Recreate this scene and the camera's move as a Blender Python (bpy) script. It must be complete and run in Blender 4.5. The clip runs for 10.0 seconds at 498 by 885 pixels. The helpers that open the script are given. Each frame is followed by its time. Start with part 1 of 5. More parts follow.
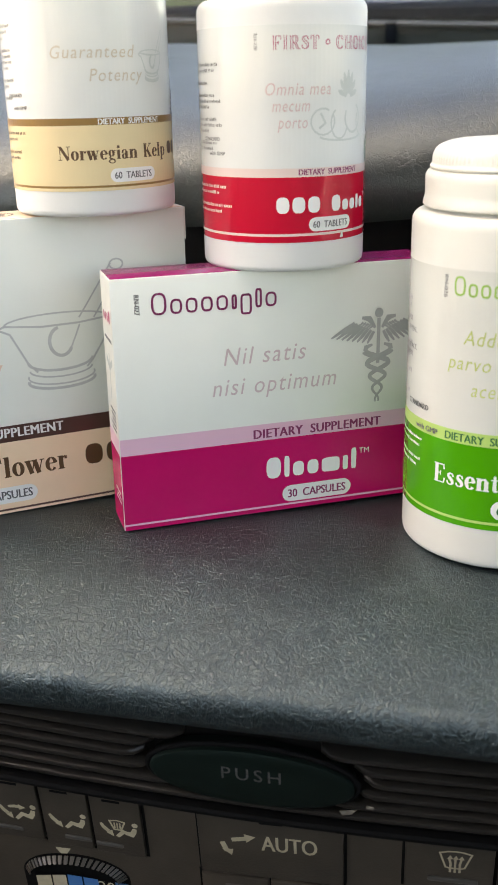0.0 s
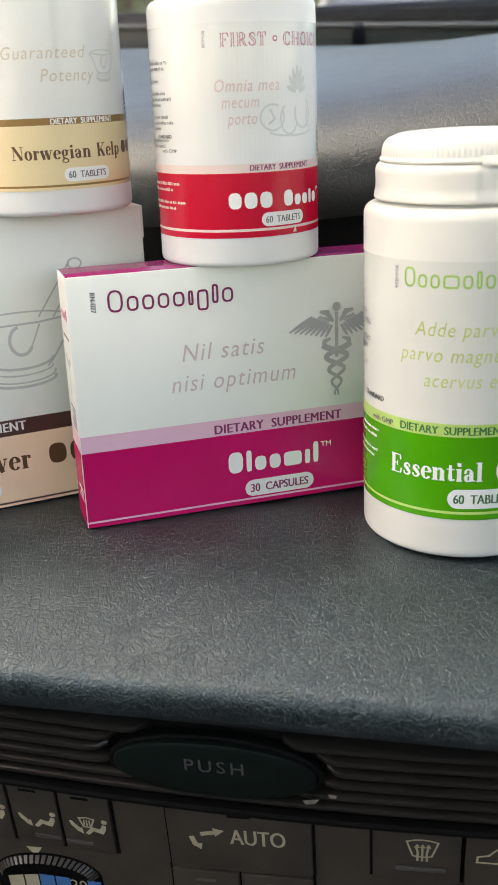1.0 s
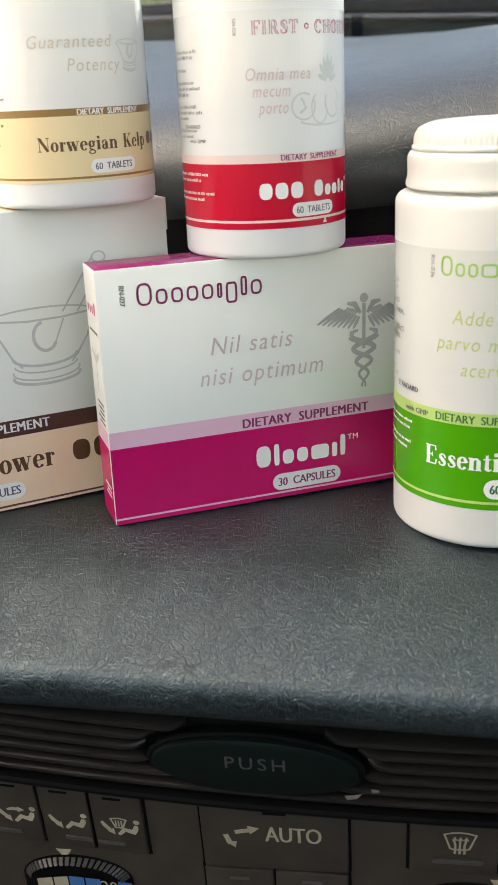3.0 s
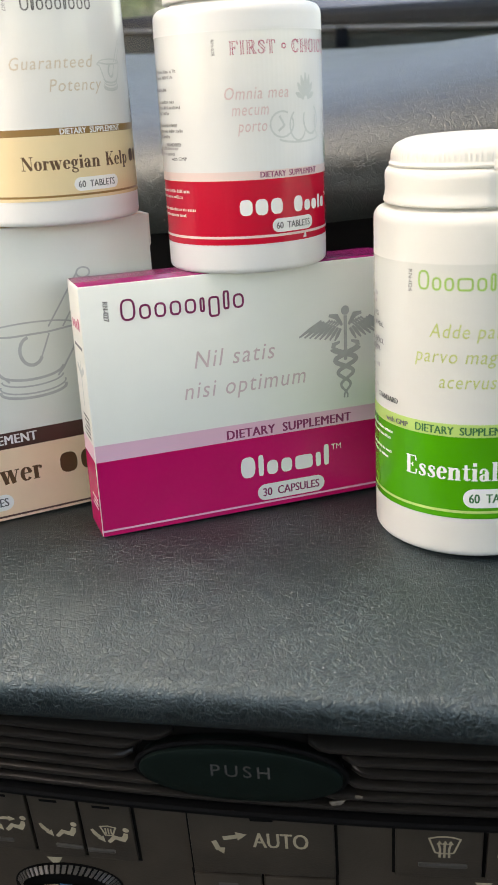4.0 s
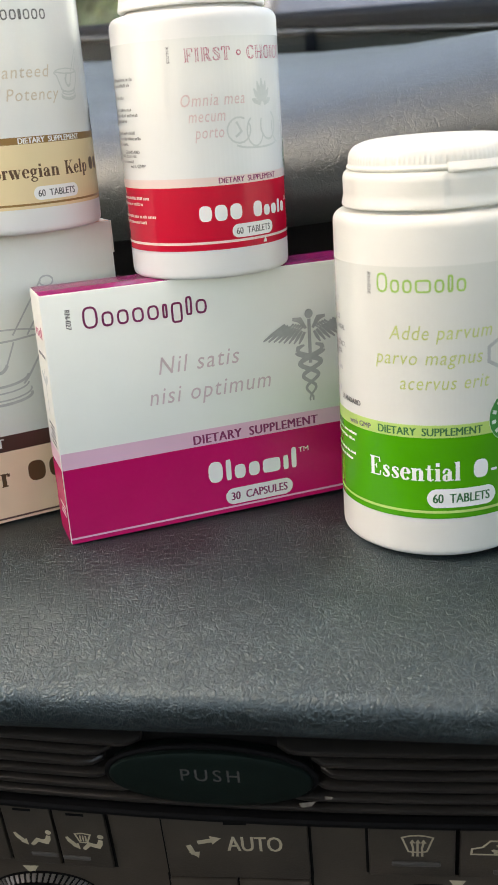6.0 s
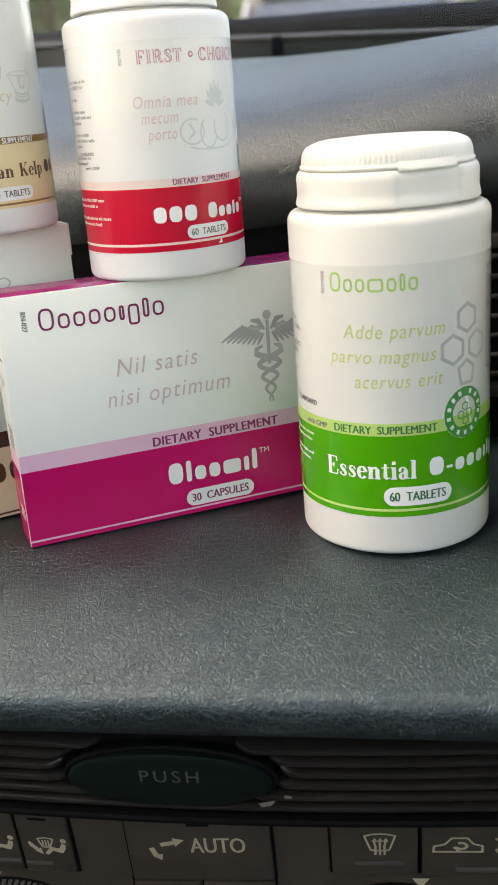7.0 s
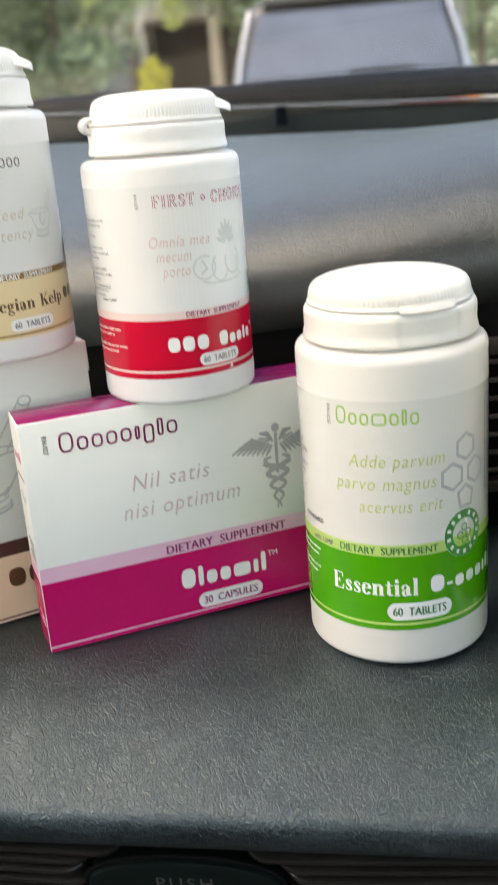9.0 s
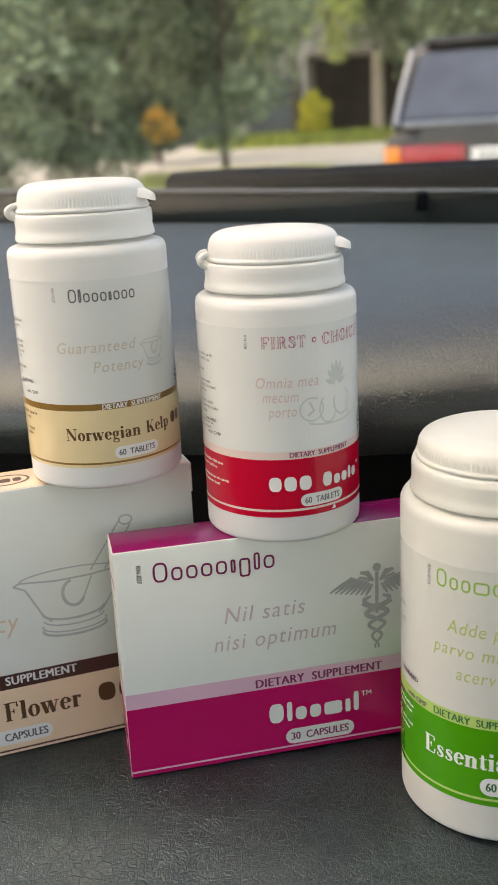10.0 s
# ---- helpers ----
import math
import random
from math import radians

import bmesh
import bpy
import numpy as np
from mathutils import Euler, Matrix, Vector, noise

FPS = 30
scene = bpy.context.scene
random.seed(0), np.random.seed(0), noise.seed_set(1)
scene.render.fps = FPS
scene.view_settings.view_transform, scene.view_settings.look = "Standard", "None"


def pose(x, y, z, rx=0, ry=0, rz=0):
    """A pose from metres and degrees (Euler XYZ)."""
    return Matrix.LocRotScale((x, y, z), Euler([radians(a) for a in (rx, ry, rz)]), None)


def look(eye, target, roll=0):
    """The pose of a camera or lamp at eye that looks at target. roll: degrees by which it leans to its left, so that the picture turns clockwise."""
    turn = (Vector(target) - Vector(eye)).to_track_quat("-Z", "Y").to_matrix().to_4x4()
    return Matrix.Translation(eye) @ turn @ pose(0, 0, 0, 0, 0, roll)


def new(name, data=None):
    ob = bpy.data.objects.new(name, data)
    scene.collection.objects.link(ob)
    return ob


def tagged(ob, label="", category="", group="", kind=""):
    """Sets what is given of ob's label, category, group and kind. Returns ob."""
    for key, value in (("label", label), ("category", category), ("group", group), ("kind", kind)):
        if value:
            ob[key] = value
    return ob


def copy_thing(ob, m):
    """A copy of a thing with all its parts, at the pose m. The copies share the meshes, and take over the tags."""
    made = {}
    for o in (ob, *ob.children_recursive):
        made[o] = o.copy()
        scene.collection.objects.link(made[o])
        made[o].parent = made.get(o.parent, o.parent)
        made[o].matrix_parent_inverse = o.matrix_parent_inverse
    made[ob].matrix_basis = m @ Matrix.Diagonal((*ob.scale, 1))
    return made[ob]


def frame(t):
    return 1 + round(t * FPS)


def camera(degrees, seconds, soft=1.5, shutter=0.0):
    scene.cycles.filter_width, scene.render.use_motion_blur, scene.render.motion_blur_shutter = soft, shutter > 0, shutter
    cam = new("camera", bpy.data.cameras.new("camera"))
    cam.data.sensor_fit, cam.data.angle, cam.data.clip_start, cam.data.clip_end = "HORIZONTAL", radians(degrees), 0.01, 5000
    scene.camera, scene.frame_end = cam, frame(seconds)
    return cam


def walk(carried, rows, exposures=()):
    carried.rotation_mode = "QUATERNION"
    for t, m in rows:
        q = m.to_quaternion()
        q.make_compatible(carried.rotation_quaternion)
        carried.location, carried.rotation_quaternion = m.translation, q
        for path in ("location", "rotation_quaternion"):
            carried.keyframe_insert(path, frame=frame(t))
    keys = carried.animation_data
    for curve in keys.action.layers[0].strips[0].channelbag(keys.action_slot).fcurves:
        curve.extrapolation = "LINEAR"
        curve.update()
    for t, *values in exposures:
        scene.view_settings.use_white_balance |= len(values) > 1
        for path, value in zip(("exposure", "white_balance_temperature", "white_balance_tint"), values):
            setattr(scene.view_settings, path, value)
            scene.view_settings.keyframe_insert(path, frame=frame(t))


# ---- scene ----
# ---------------------------------------------------------------- camera
cam = camera(28.9, 10.0, shutter=0.2)
cam.data.dof.use_dof = True
cam.data.dof.focus_distance = 0.335
cam.data.dof.aperture_fstop = 21.0
PATH = [
    # seconds, eye, yaw, pitch, roll
    (0, 0.0052, 0.0014, 0.1448, 7.0672, -20.3052, -1.4496),
    (0.3, 0.0049, 0.0026, 0.1398, 7.3616, -20.5201, -1.7618),
    (0.5, 0.0073, 0.0012, 0.1393, 6.3690, -20.5958, -1.6761),
    (1, 0.0170, -0.0010, 0.1409, 6.6676, -19.8464, -2.4985),
    (1.2, 0.0081, -0.0014, 0.1430, 6.2579, -19.7802, -2.4952),
    (1.5, -0.0100, 0.0022, 0.1459, 6.4254, -19.6744, -2.3883),
    (1.8, -0.0103, 0.0004, 0.1462, 6.9014, -19.7202, -2.6373),
    (2, -0.0101, 0.0027, 0.1433, 5.9020, -20.0259, -2.4784),
    (2.5, -0.0072, -0.0012, 0.1414, 5.7545, -19.7779, -2.6594),
    (2.7, -0.0043, 0.0011, 0.1385, 5.3422, -20.1819, -2.5818),
    (3.8, 0.0019, -0.0033, 0.1440, 5.2172, -19.7418, -3.2492),
    (4, 0.0035, -0.0032, 0.1435, 5.0084, -19.8861, -3.3000),
    (4.5, 0.0061, -0.0032, 0.1420, 5.0200, -20.0605, -3.6474),
    (5, 0.0085, -0.0034, 0.1448, 4.6119, -19.8389, -3.7950),
    (5.5, 0.0122, -0.0043, 0.1471, 4.2815, -19.6513, -3.9519),
    (5.7, 0.0114, -0.0041, 0.1455, 4.4343, -19.8765, -4.1733),
    (6.8, 0.0174, -0.0033, 0.1427, 3.5651, -19.2968, -4.5052),
    (7, 0.0202, -0.0046, 0.1416, 3.2614, -19.4505, -4.4949),
    (7.5, 0.0254, 0.0002, 0.1373, 3.0262, -19.7423, -4.7100),
    (8, 0.0247, -0.0029, 0.1382, 3.0689, -19.7854, -4.9382),
    (8.5, 0.0252, -0.0057, 0.1414, 2.8250, -19.8357, -4.8835),
    (9, 0.0210, -0.0073, 0.1839, 3.4120, -19.2204, -4.7249),
    (9.2, 0.0180, -0.0106, 0.2047, 4.3103, -17.8107, -4.5480),
    (9.5, 0.0131, 0.0156, 0.2172, 6.2901, -17.9287, -3.9904),
    (9.7, 0.0201, 0.0154, 0.2168, 8.1743, -17.5955, -3.9620),
    (10, 0.0325, 0.0151, 0.2165, 11.6496, -17.0215, -3.0981),
]


def heading(x, y, z, yaw, pitch, roll):
    a, b = radians(yaw), radians(pitch)
    ahead = Vector((-math.sin(a) * math.cos(b), math.cos(a) * math.cos(b), math.sin(b)))
    return look((x, y, z), Vector((x, y, z)) + ahead, roll)


EXPOSURES = [(0, 2.28, 9100, 16), (8.5, 2.29, 9100, 16), (9.2, 2.36, 9100, 16), (9.5, 2.02, 9200, 16), (10, 1.72, 9500, 16)]
walk(cam, [(t, heading(*row)) for t, *row in PATH], EXPOSURES)

# ---------------------------------------------------------------- daylight
world = bpy.data.worlds.new("overcast_sky")
scene.world = world
world.use_nodes = True
wn = world.node_tree
sky = wn.nodes.new("ShaderNodeTexSky")
sky.sky_type = "NISHITA"
sky.sun_disc = False
sky.sun_elevation, sky.sun_rotation = radians(58), radians(-100)
sky.air_density, sky.dust_density = 1.0, 1.2
background = wn.nodes["Background"]
background.inputs["Strength"].default_value = 0.15
wn.links.new(sky.outputs["Color"], background.inputs["Color"])
sun_data = bpy.data.lights.new("sun", "SUN")
sun_data.energy, sun_data.angle, sun_data.color = 0.4, radians(60), (1.0, 0.98, 0.96)
sun = new("sun", sun_data)
sun.matrix_world = look((-5.22, -0.92, 8.48), (0, 0, 0))

# ---------------------------------------------------------------- materials


def material(name, color, rough=0.5, metal=0.0, vary=0.0, vary_scale=40.0, bump=0.0, bump_scale=200.0, coat=0.0, spec=0.5,
             per_object=0.0, subsurface=0.0, sheen=None):
    m = bpy.data.materials.new(name)
    m.use_nodes = True
    n, k = m.node_tree.nodes, m.node_tree.links
    p = n["Principled BSDF"]
    p.inputs["Base Color"].default_value = (*color, 1)
    p.inputs["Roughness"].default_value = rough
    p.inputs["Metallic"].default_value = metal
    p.inputs["Coat Weight"].default_value = coat
    p.inputs["Coat Roughness"].default_value = 0.12
    p.inputs["Specular IOR Level"].default_value = spec
    if sheen:
        p.inputs["Specular Tint"].default_value = (*sheen, 1)
    if subsurface:
        p.inputs["Subsurface Weight"].default_value = subsurface
        p.inputs["Subsurface Radius"].default_value = (0.004, 0.004, 0.004)
    co = n.new("ShaderNodeTexCoord")
    if vary or per_object:
        tex = n.new("ShaderNodeTexNoise")
        tex.inputs["Scale"].default_value, tex.inputs["Detail"].default_value = vary_scale, 6
        k.new(co.outputs["Object"], tex.inputs["Vector"])
        ramp = n.new("ShaderNodeMapRange")
        ramp.inputs["From Min"].default_value, ramp.inputs["From Max"].default_value = 0.3, 0.7
        ramp.inputs["To Min"].default_value, ramp.inputs["To Max"].default_value = 1 - vary, 1 + vary
        k.new(tex.outputs["Fac"], ramp.inputs["Value"])
        scale = n.new("ShaderNodeVectorMath")
        scale.operation = "SCALE"
        scale.inputs[0].default_value = color
        value = ramp.outputs["Result"]
        if per_object:
            geo = n.new("ShaderNodeNewGeometry")
            span = n.new("ShaderNodeMapRange")
            span.inputs["To Min"].default_value, span.inputs["To Max"].default_value = 1 - per_object, 1 + per_object
            k.new(geo.outputs["Random Per Island"], span.inputs["Value"])
            times = n.new("ShaderNodeMath")
            times.operation = "MULTIPLY"
            k.new(value, times.inputs[0])
            k.new(span.outputs["Result"], times.inputs[1])
            value = times.outputs["Value"]
        k.new(value, scale.inputs["Scale"])
        k.new(scale.outputs["Vector"], p.inputs["Base Color"])
    last = None
    if bump:
        tex2 = n.new("ShaderNodeTexNoise")
        tex2.inputs["Scale"].default_value, tex2.inputs["Detail"].default_value = bump_scale, 4
        k.new(co.outputs["Object"], tex2.inputs["Vector"])
        last = n.new("ShaderNodeBump")
        last.inputs["Strength"].default_value, last.inputs["Distance"].default_value = bump, 0.001
        k.new(tex2.outputs["Fac"], last.inputs["Height"])
    if last:
        k.new(last.outputs["Normal"], p.inputs["Normal"])
    return m




def leather(name, color, rough, spec, tint, grain, depth, pale, reach):
    """Creased leatherette: a fine pebble grain, a warped net of creases gathered in patches, and paler worn lines with
    ridge glints put into the colour.
    """
    m = material(name, color, rough, spec=spec, sheen=tint)
    n, k = m.node_tree.nodes, m.node_tree.links
    p = n["Principled BSDF"]
    co = n.new("ShaderNodeTexCoord").outputs["Object"]

    def node(kind, **values):
        out = n.new(kind)
        for key, value in values.items():
            out.inputs[key.replace("_", " ")].default_value = value
        return out

    def math_of(op, a, b):
        out = n.new("ShaderNodeMath")
        out.operation = op
        for i, v in enumerate((a, b)):
            if isinstance(v, (int, float)):
                out.inputs[i].default_value = v
            else:
                k.new(v, out.inputs[i])
        return out.outputs["Value"]

    def span(value, lo, hi, to_lo, to_hi):
        out = node("ShaderNodeMapRange", From_Min=lo, From_Max=hi, To_Min=to_lo, To_Max=to_hi)
        k.new(value, out.inputs["Value"])
        return out.outputs["Result"]

    def noise(scale, detail, vector=co):
        out = node("ShaderNodeTexNoise", Scale=scale, Detail=detail)
        k.new(vector, out.inputs["Vector"])
        return out

    def warped(scale, by):
        out = n.new("ShaderNodeVectorMath")
        out.operation = "MULTIPLY_ADD"
        out.inputs[1].default_value = (by, by, by)
        k.new(noise(scale, 4).outputs["Color"], out.inputs[0])
        k.new(co, out.inputs[2])
        return out.outputs["Vector"]

    def net(scale, vector, keep):
        out = n.new("ShaderNodeTexVoronoi")
        out.feature = "DISTANCE_TO_EDGE"
        out.inputs["Scale"].default_value = scale
        k.new(vector, out.inputs["Vector"])
        return span(out.outputs["Distance"], 0.0, keep, 1.0, 0.0)

    drift = warped(90.0, 0.012)
    fine = net(grain, warped(grain * 0.4, 2.4 / grain), 0.30)
    mid = net(grain * 0.46, drift, 0.16)
    long = net(grain * 0.22, drift, 0.055)
    where = span(noise(30.0, 3).outputs["Fac"], 0.36, 0.62, 0.25, 1.0)
    # relief
    height = math_of("ADD", math_of("MULTIPLY", fine, -0.45), math_of("MULTIPLY", math_of("MULTIPLY", mid, where), -0.9))
    height = math_of("ADD", height, math_of("MULTIPLY", long, -0.8))
    height = math_of("ADD", height, math_of("MULTIPLY", noise(grain * 1.6, 3).outputs["Fac"], 0.4))
    bump = node("ShaderNodeBump", Strength=1.0, Distance=depth)
    k.new(height, bump.inputs["Height"])
    k.new(bump.outputs["Normal"], p.inputs["Normal"])
    # colour: broad handling marks, and pale worn creases with the ridges' glint painted in
    worn = math_of("MULTIPLY", math_of("MAXIMUM", math_of("MULTIPLY", mid, 0.6), long), where)
    tone = math_of("ADD", span(noise(18.0, 5).outputs["Fac"], 0.3, 0.7, 0.75, 1.25), math_of("MULTIPLY", worn, pale))
    scale = n.new("ShaderNodeVectorMath")
    scale.operation = "SCALE"
    scale.inputs[0].default_value = color
    k.new(tone, scale.inputs["Scale"])
    k.new(scale.outputs["Vector"], p.inputs["Base Color"])
    k.new(span(noise(24.0, 5).outputs["Fac"], 0.3, 0.7, rough - reach, rough + reach), p.inputs["Roughness"])
    return m


LEATHER = leather("black_leatherette", (0.0044, 0.0070, 0.0076), 0.30, 0.90, (0.78, 0.96, 1.0), 1250.0, 0.00013, 6.5, 0.012)
LEATHER_SOFT = leather("upper_pad_leatherette", (0.0045, 0.0058, 0.0055), 0.33, 0.85, (0.94, 1.0, 0.97), 950.0, 0.00008, 2.5, 0.02)
WALL_MATT = material("matt_black_dash_wall", (0.003, 0.003, 0.003), 0.75, vary=0.2, vary_scale=20, bump=0.1, bump_scale=500, spec=0.1)
BLACK_PLASTIC = material("black_plastic", (0.014, 0.012, 0.010), 0.30, spec=0.55, vary=0.2, vary_scale=60, bump=0.1, bump_scale=900)
PANEL_PLASTIC = material("brown_black_button_plastic", (0.048, 0.038, 0.0275), 0.46, spec=0.35, vary=0.15, vary_scale=70, bump=0.12, bump_scale=1200)
GAP_BLACK = material("gap_black", (0.005, 0.0045, 0.004), 0.8, spec=0.1, vary=0.2)
LID_GREEN = material("green_black_lid_plastic", (0.0036, 0.0076, 0.006), 0.5, spec=0.14, sheen=(0.75, 1.0, 0.92), vary=0.15, vary_scale=80, bump=0.08, bump_scale=1300)
ICON_CREAM = material("cream_icon_paint", (0.44, 0.375, 0.25), 0.6, vary=0.12, vary_scale=300)
GREY_MARK = material("grey_lettering_paint", (0.055, 0.057, 0.055), 0.6, vary=0.4, vary_scale=700)
LENS_AND_GLINT = material("dark_lens_and_knurl_glint", (0.07, 0.064, 0.056), 0.35, vary=0.1)
WORN = material("worn_bare_plastic", (0.17, 0.15, 0.12), 0.6, vary=0.3, vary_scale=400)
DIAL_BLUE = material("blue_dial_print", (0.03, 0.16, 0.38), 0.5, vary=0.1)
HDPE = material("white_bottle_plastic", (0.70, 0.70, 0.675), 0.34, vary=0.02, vary_scale=60, bump=0.06, bump_scale=350, subsurface=0.15)
CAP_WHITE = material("white_cap_plastic", (0.71, 0.71, 0.685), 0.4, vary=0.02, vary_scale=80, bump=0.05, bump_scale=500, subsurface=0.15)
LABEL_WHITE = material("white_glossy_label", (0.69, 0.70, 0.67), 0.13, vary=0.015, vary_scale=50, bump=0.05, bump_scale=120)
CREAM_LABEL = material("creamy_glossy_label", (0.60, 0.605, 0.55), 0.13, vary=0.015, vary_scale=50, bump=0.05, bump_scale=120)
CREAM_PLASTIC = material("creamy_bottle_plastic", (0.63, 0.625, 0.57), 0.36, vary=0.02, vary_scale=60, bump=0.06, bump_scale=350, subsurface=0.15)
CARD_WHITE = material("white_coated_card", (0.755, 0.775, 0.71), 0.32, vary=0.02, vary_scale=45, bump=0.06, bump_scale=90)
CARD_EDGE = material("cream_card_side", (0.74, 0.73, 0.66), 0.35, vary=0.03, vary_scale=60)
MAGENTA = material("magenta_card_print", (0.55, 0.004, 0.108), 0.25, vary=0.04, vary_scale=60, bump=0.05, bump_scale=90)
MAGENTA_TEXT = material("plum_ink", (0.22, 0.012, 0.085), 0.4, vary=0.05)
# darker copy of the magenta: the top flap's shade put into the colour
MAGENTA_SHADED = material("shaded_magenta_card_print", (0.27, 0.005, 0.10), 0.25, vary=0.04, vary_scale=60, bump=0.05, bump_scale=90)
PINK_BAND = material("pale_pink_print", (0.74, 0.45, 0.55), 0.3, vary=0.03)
PINK_INK = material("dusty_pink_ink", (0.58, 0.46, 0.45), 0.45, vary=0.06, vary_scale=300)
GREY_INK = material("grey_ink", (0.37, 0.38, 0.36), 0.45, vary=0.08, vary_scale=300)
LINE_INK = material("light_grey_line_ink", (0.49, 0.50, 0.48), 0.45, vary=0.06, vary_scale=300)
PALE_INK = material("pale_grey_ink", (0.49, 0.52, 0.49), 0.45, vary=0.04, vary_scale=300)
FINE_INK = material("fine_grey_ink", (0.22, 0.22, 0.21), 0.45, vary=0.15, vary_scale=400)
DARK_INK = material("dark_grey_ink", (0.10, 0.10, 0.10), 0.45, vary=0.1)
WHITE_INK = material("white_ink", (0.76, 0.76, 0.735), 0.35, vary=0.02)
RED = material("red_label_print", (0.56, 0.006, 0.030), 0.2, vary=0.03, vary_scale=60)
RED_PALE = material("pale_salmon_print", (0.74, 0.58, 0.53), 0.25, vary=0.03)
RED_INK = material("rose_ink", (0.42, 0.025, 0.10), 0.4, vary=0.05)
SALMON_INK = material("faded_salmon_ink", (0.60, 0.43, 0.41), 0.4, vary=0.05)
SAND = material("sand_label_print", (0.74, 0.59, 0.35), 0.22, vary=0.03, vary_scale=60)
BROWN = material("brown_gold_print", (0.25, 0.13, 0.03), 0.3, vary=0.05)
BROWN_INK = material("dark_brown_ink", (0.10, 0.045, 0.015), 0.4, vary=0.05)
BEIGE_INK = material("faded_beige_ink", (0.54, 0.47, 0.37), 0.4, vary=0.04)
PEACH = material("peach_card_print", (0.83, 0.60, 0.41), 0.3, vary=0.03, vary_scale=60)
PEACH_PALE = material("pale_peach_card_print", (0.80, 0.60, 0.42), 0.3, vary=0.03, vary_scale=60)
PEACH_INK = material("faded_peach_ink", (0.74, 0.54, 0.39), 0.4, vary=0.04)
CHOCOLATE = material("chocolate_print", (0.075, 0.030, 0.022), 0.3, vary=0.05)
GREEN = material("green_label_print", (0.036, 0.29, 0.008), 0.2, vary=0.03, vary_scale=60)
GREEN_PALE = material("pale_lime_print", (0.40, 0.58, 0.17), 0.25, vary=0.03)
GREEN_INK = material("leaf_green_ink", (0.26, 0.46, 0.10), 0.4, vary=0.05)
LIME_INK = material("faded_olive_ink", (0.43, 0.50, 0.17), 0.4, vary=0.05)
DARK_GREEN = material("dark_green_ink", (0.01, 0.12, 0.035), 0.35, vary=0.05)
SEAL_GREEN = material("mid_green_seal_ink", (0.02, 0.22, 0.045), 0.3, vary=0.04)
HEADLINER = material("grey_headliner_fabric", (0.42, 0.42, 0.40), 0.9, vary=0.06, vary_scale=30, bump=0.3, bump_scale=600)
TRIM_GREY = material("dark_door_trim", (0.06, 0.06, 0.06), 0.6, vary=0.15, bump=0.2)
RUBBER = material("black_rubber", (0.0035, 0.0050, 0.0075), 0.8, spec=0.05, sheen=(0.6, 0.8, 1.0), vary=0.2, vary_scale=60)
SEAL_GREY = material("grey_windscreen_seal", (0.10, 0.11, 0.115), 0.4, vary=0.1)
WIPER_BLACK = material("matt_wiper_black", (0.003, 0.0065, 0.013), 0.65, spec=0.05, sheen=(0.35, 0.62, 1.0), vary=0.3, vary_scale=50)
HOOD_PAINT = material("dark_bonnet_paint", (0.008, 0.015, 0.030), 0.5, spec=0.14, sheen=(0.4, 0.65, 1.0), vary=0.1, vary_scale=6)
CAR_PAINT = material("dark_grey_car_paint", (0.030, 0.027, 0.024), 0.4, coat=0.2, vary=0.25, vary_scale=4)
CAR_GLASS = material("tinted_rear_glass", (0.08, 0.09, 0.11), 0.08, spec=1.0, vary=0.2, vary_scale=3)
CHROME = material("bright_window_trim", (0.27, 0.29, 0.32), 0.3, metal=0.8, vary=0.1)
LAMP_RED = material("red_lamp_lens", (0.42, 0.02, 0.03), 0.15, coat=0.5, vary=0.15, vary_scale=20)
LAMP_ORANGE = material("orange_lamp_lens", (0.85, 0.24, 0.02), 0.15, coat=0.5, vary=0.1, vary_scale=20)
PLATE_WHITE = material("white_number_plate", (0.75, 0.75, 0.73), 0.4, vary=0.05, vary_scale=20)
BUMPER = material("dark_bumper_plastic", (0.018, 0.022, 0.022), 0.6, spec=0.25, sheen=(0.7, 0.95, 1.0), vary=0.2, vary_scale=10)
TYRE = material("tyre_rubber", (0.02, 0.02, 0.02), 0.8, vary=0.2, vary_scale=20)
ALLOY = material("grey_alloy", (0.4, 0.4, 0.42), 0.35, metal=0.9, vary=0.1)
ASPHALT = material("pale_dusty_asphalt", (0.60, 0.54, 0.45), 0.9, vary=0.2, vary_scale=1.2, bump=0.5, bump_scale=30)
GRASS = material("dry_green_grass", (0.33, 0.39, 0.08), 0.9, vary=0.35, vary_scale=2.5, per_object=0.35)
BARK = material("grey_brown_bark", (0.13, 0.10, 0.07), 0.9, vary=0.3, vary_scale=8, bump=0.6, bump_scale=40)
LEAF_GREEN = material("grey_green_leaves", (0.24, 0.30, 0.175), 0.7, vary=0.25, vary_scale=1.5, per_object=0.55)
LEAF_YELLOW = material("yellow_leaves", (0.68, 0.64, 0.10), 0.7, vary=0.25, vary_scale=2, per_object=0.35)
LEAF_ORANGE = material("orange_autumn_leaves", (0.80, 0.44, 0.08), 0.7, vary=0.3, vary_scale=3, per_object=0.4)
LEAF_LIGHT = material("light_green_leaves", (0.54, 0.62, 0.24), 0.7, vary=0.25, vary_scale=2, per_object=0.4)
RENDER_GREY = material("weathered_grey_render", (0.48, 0.47, 0.45), 0.9, vary=0.2, vary_scale=0.8, bump=0.4, bump_scale=8)
DARK_WALL = material("dark_brown_wall", (0.11, 0.09, 0.08), 0.9, vary=0.3, vary_scale=0.9)
PALE_POST = material("pale_concrete_post", (0.45, 0.40, 0.34), 0.85, vary=0.15, vary_scale=3)
BLUE_GREY = material("blue_grey_garage_paint", (0.09, 0.11, 0.12), 0.7, vary=0.2, vary_scale=1.5)

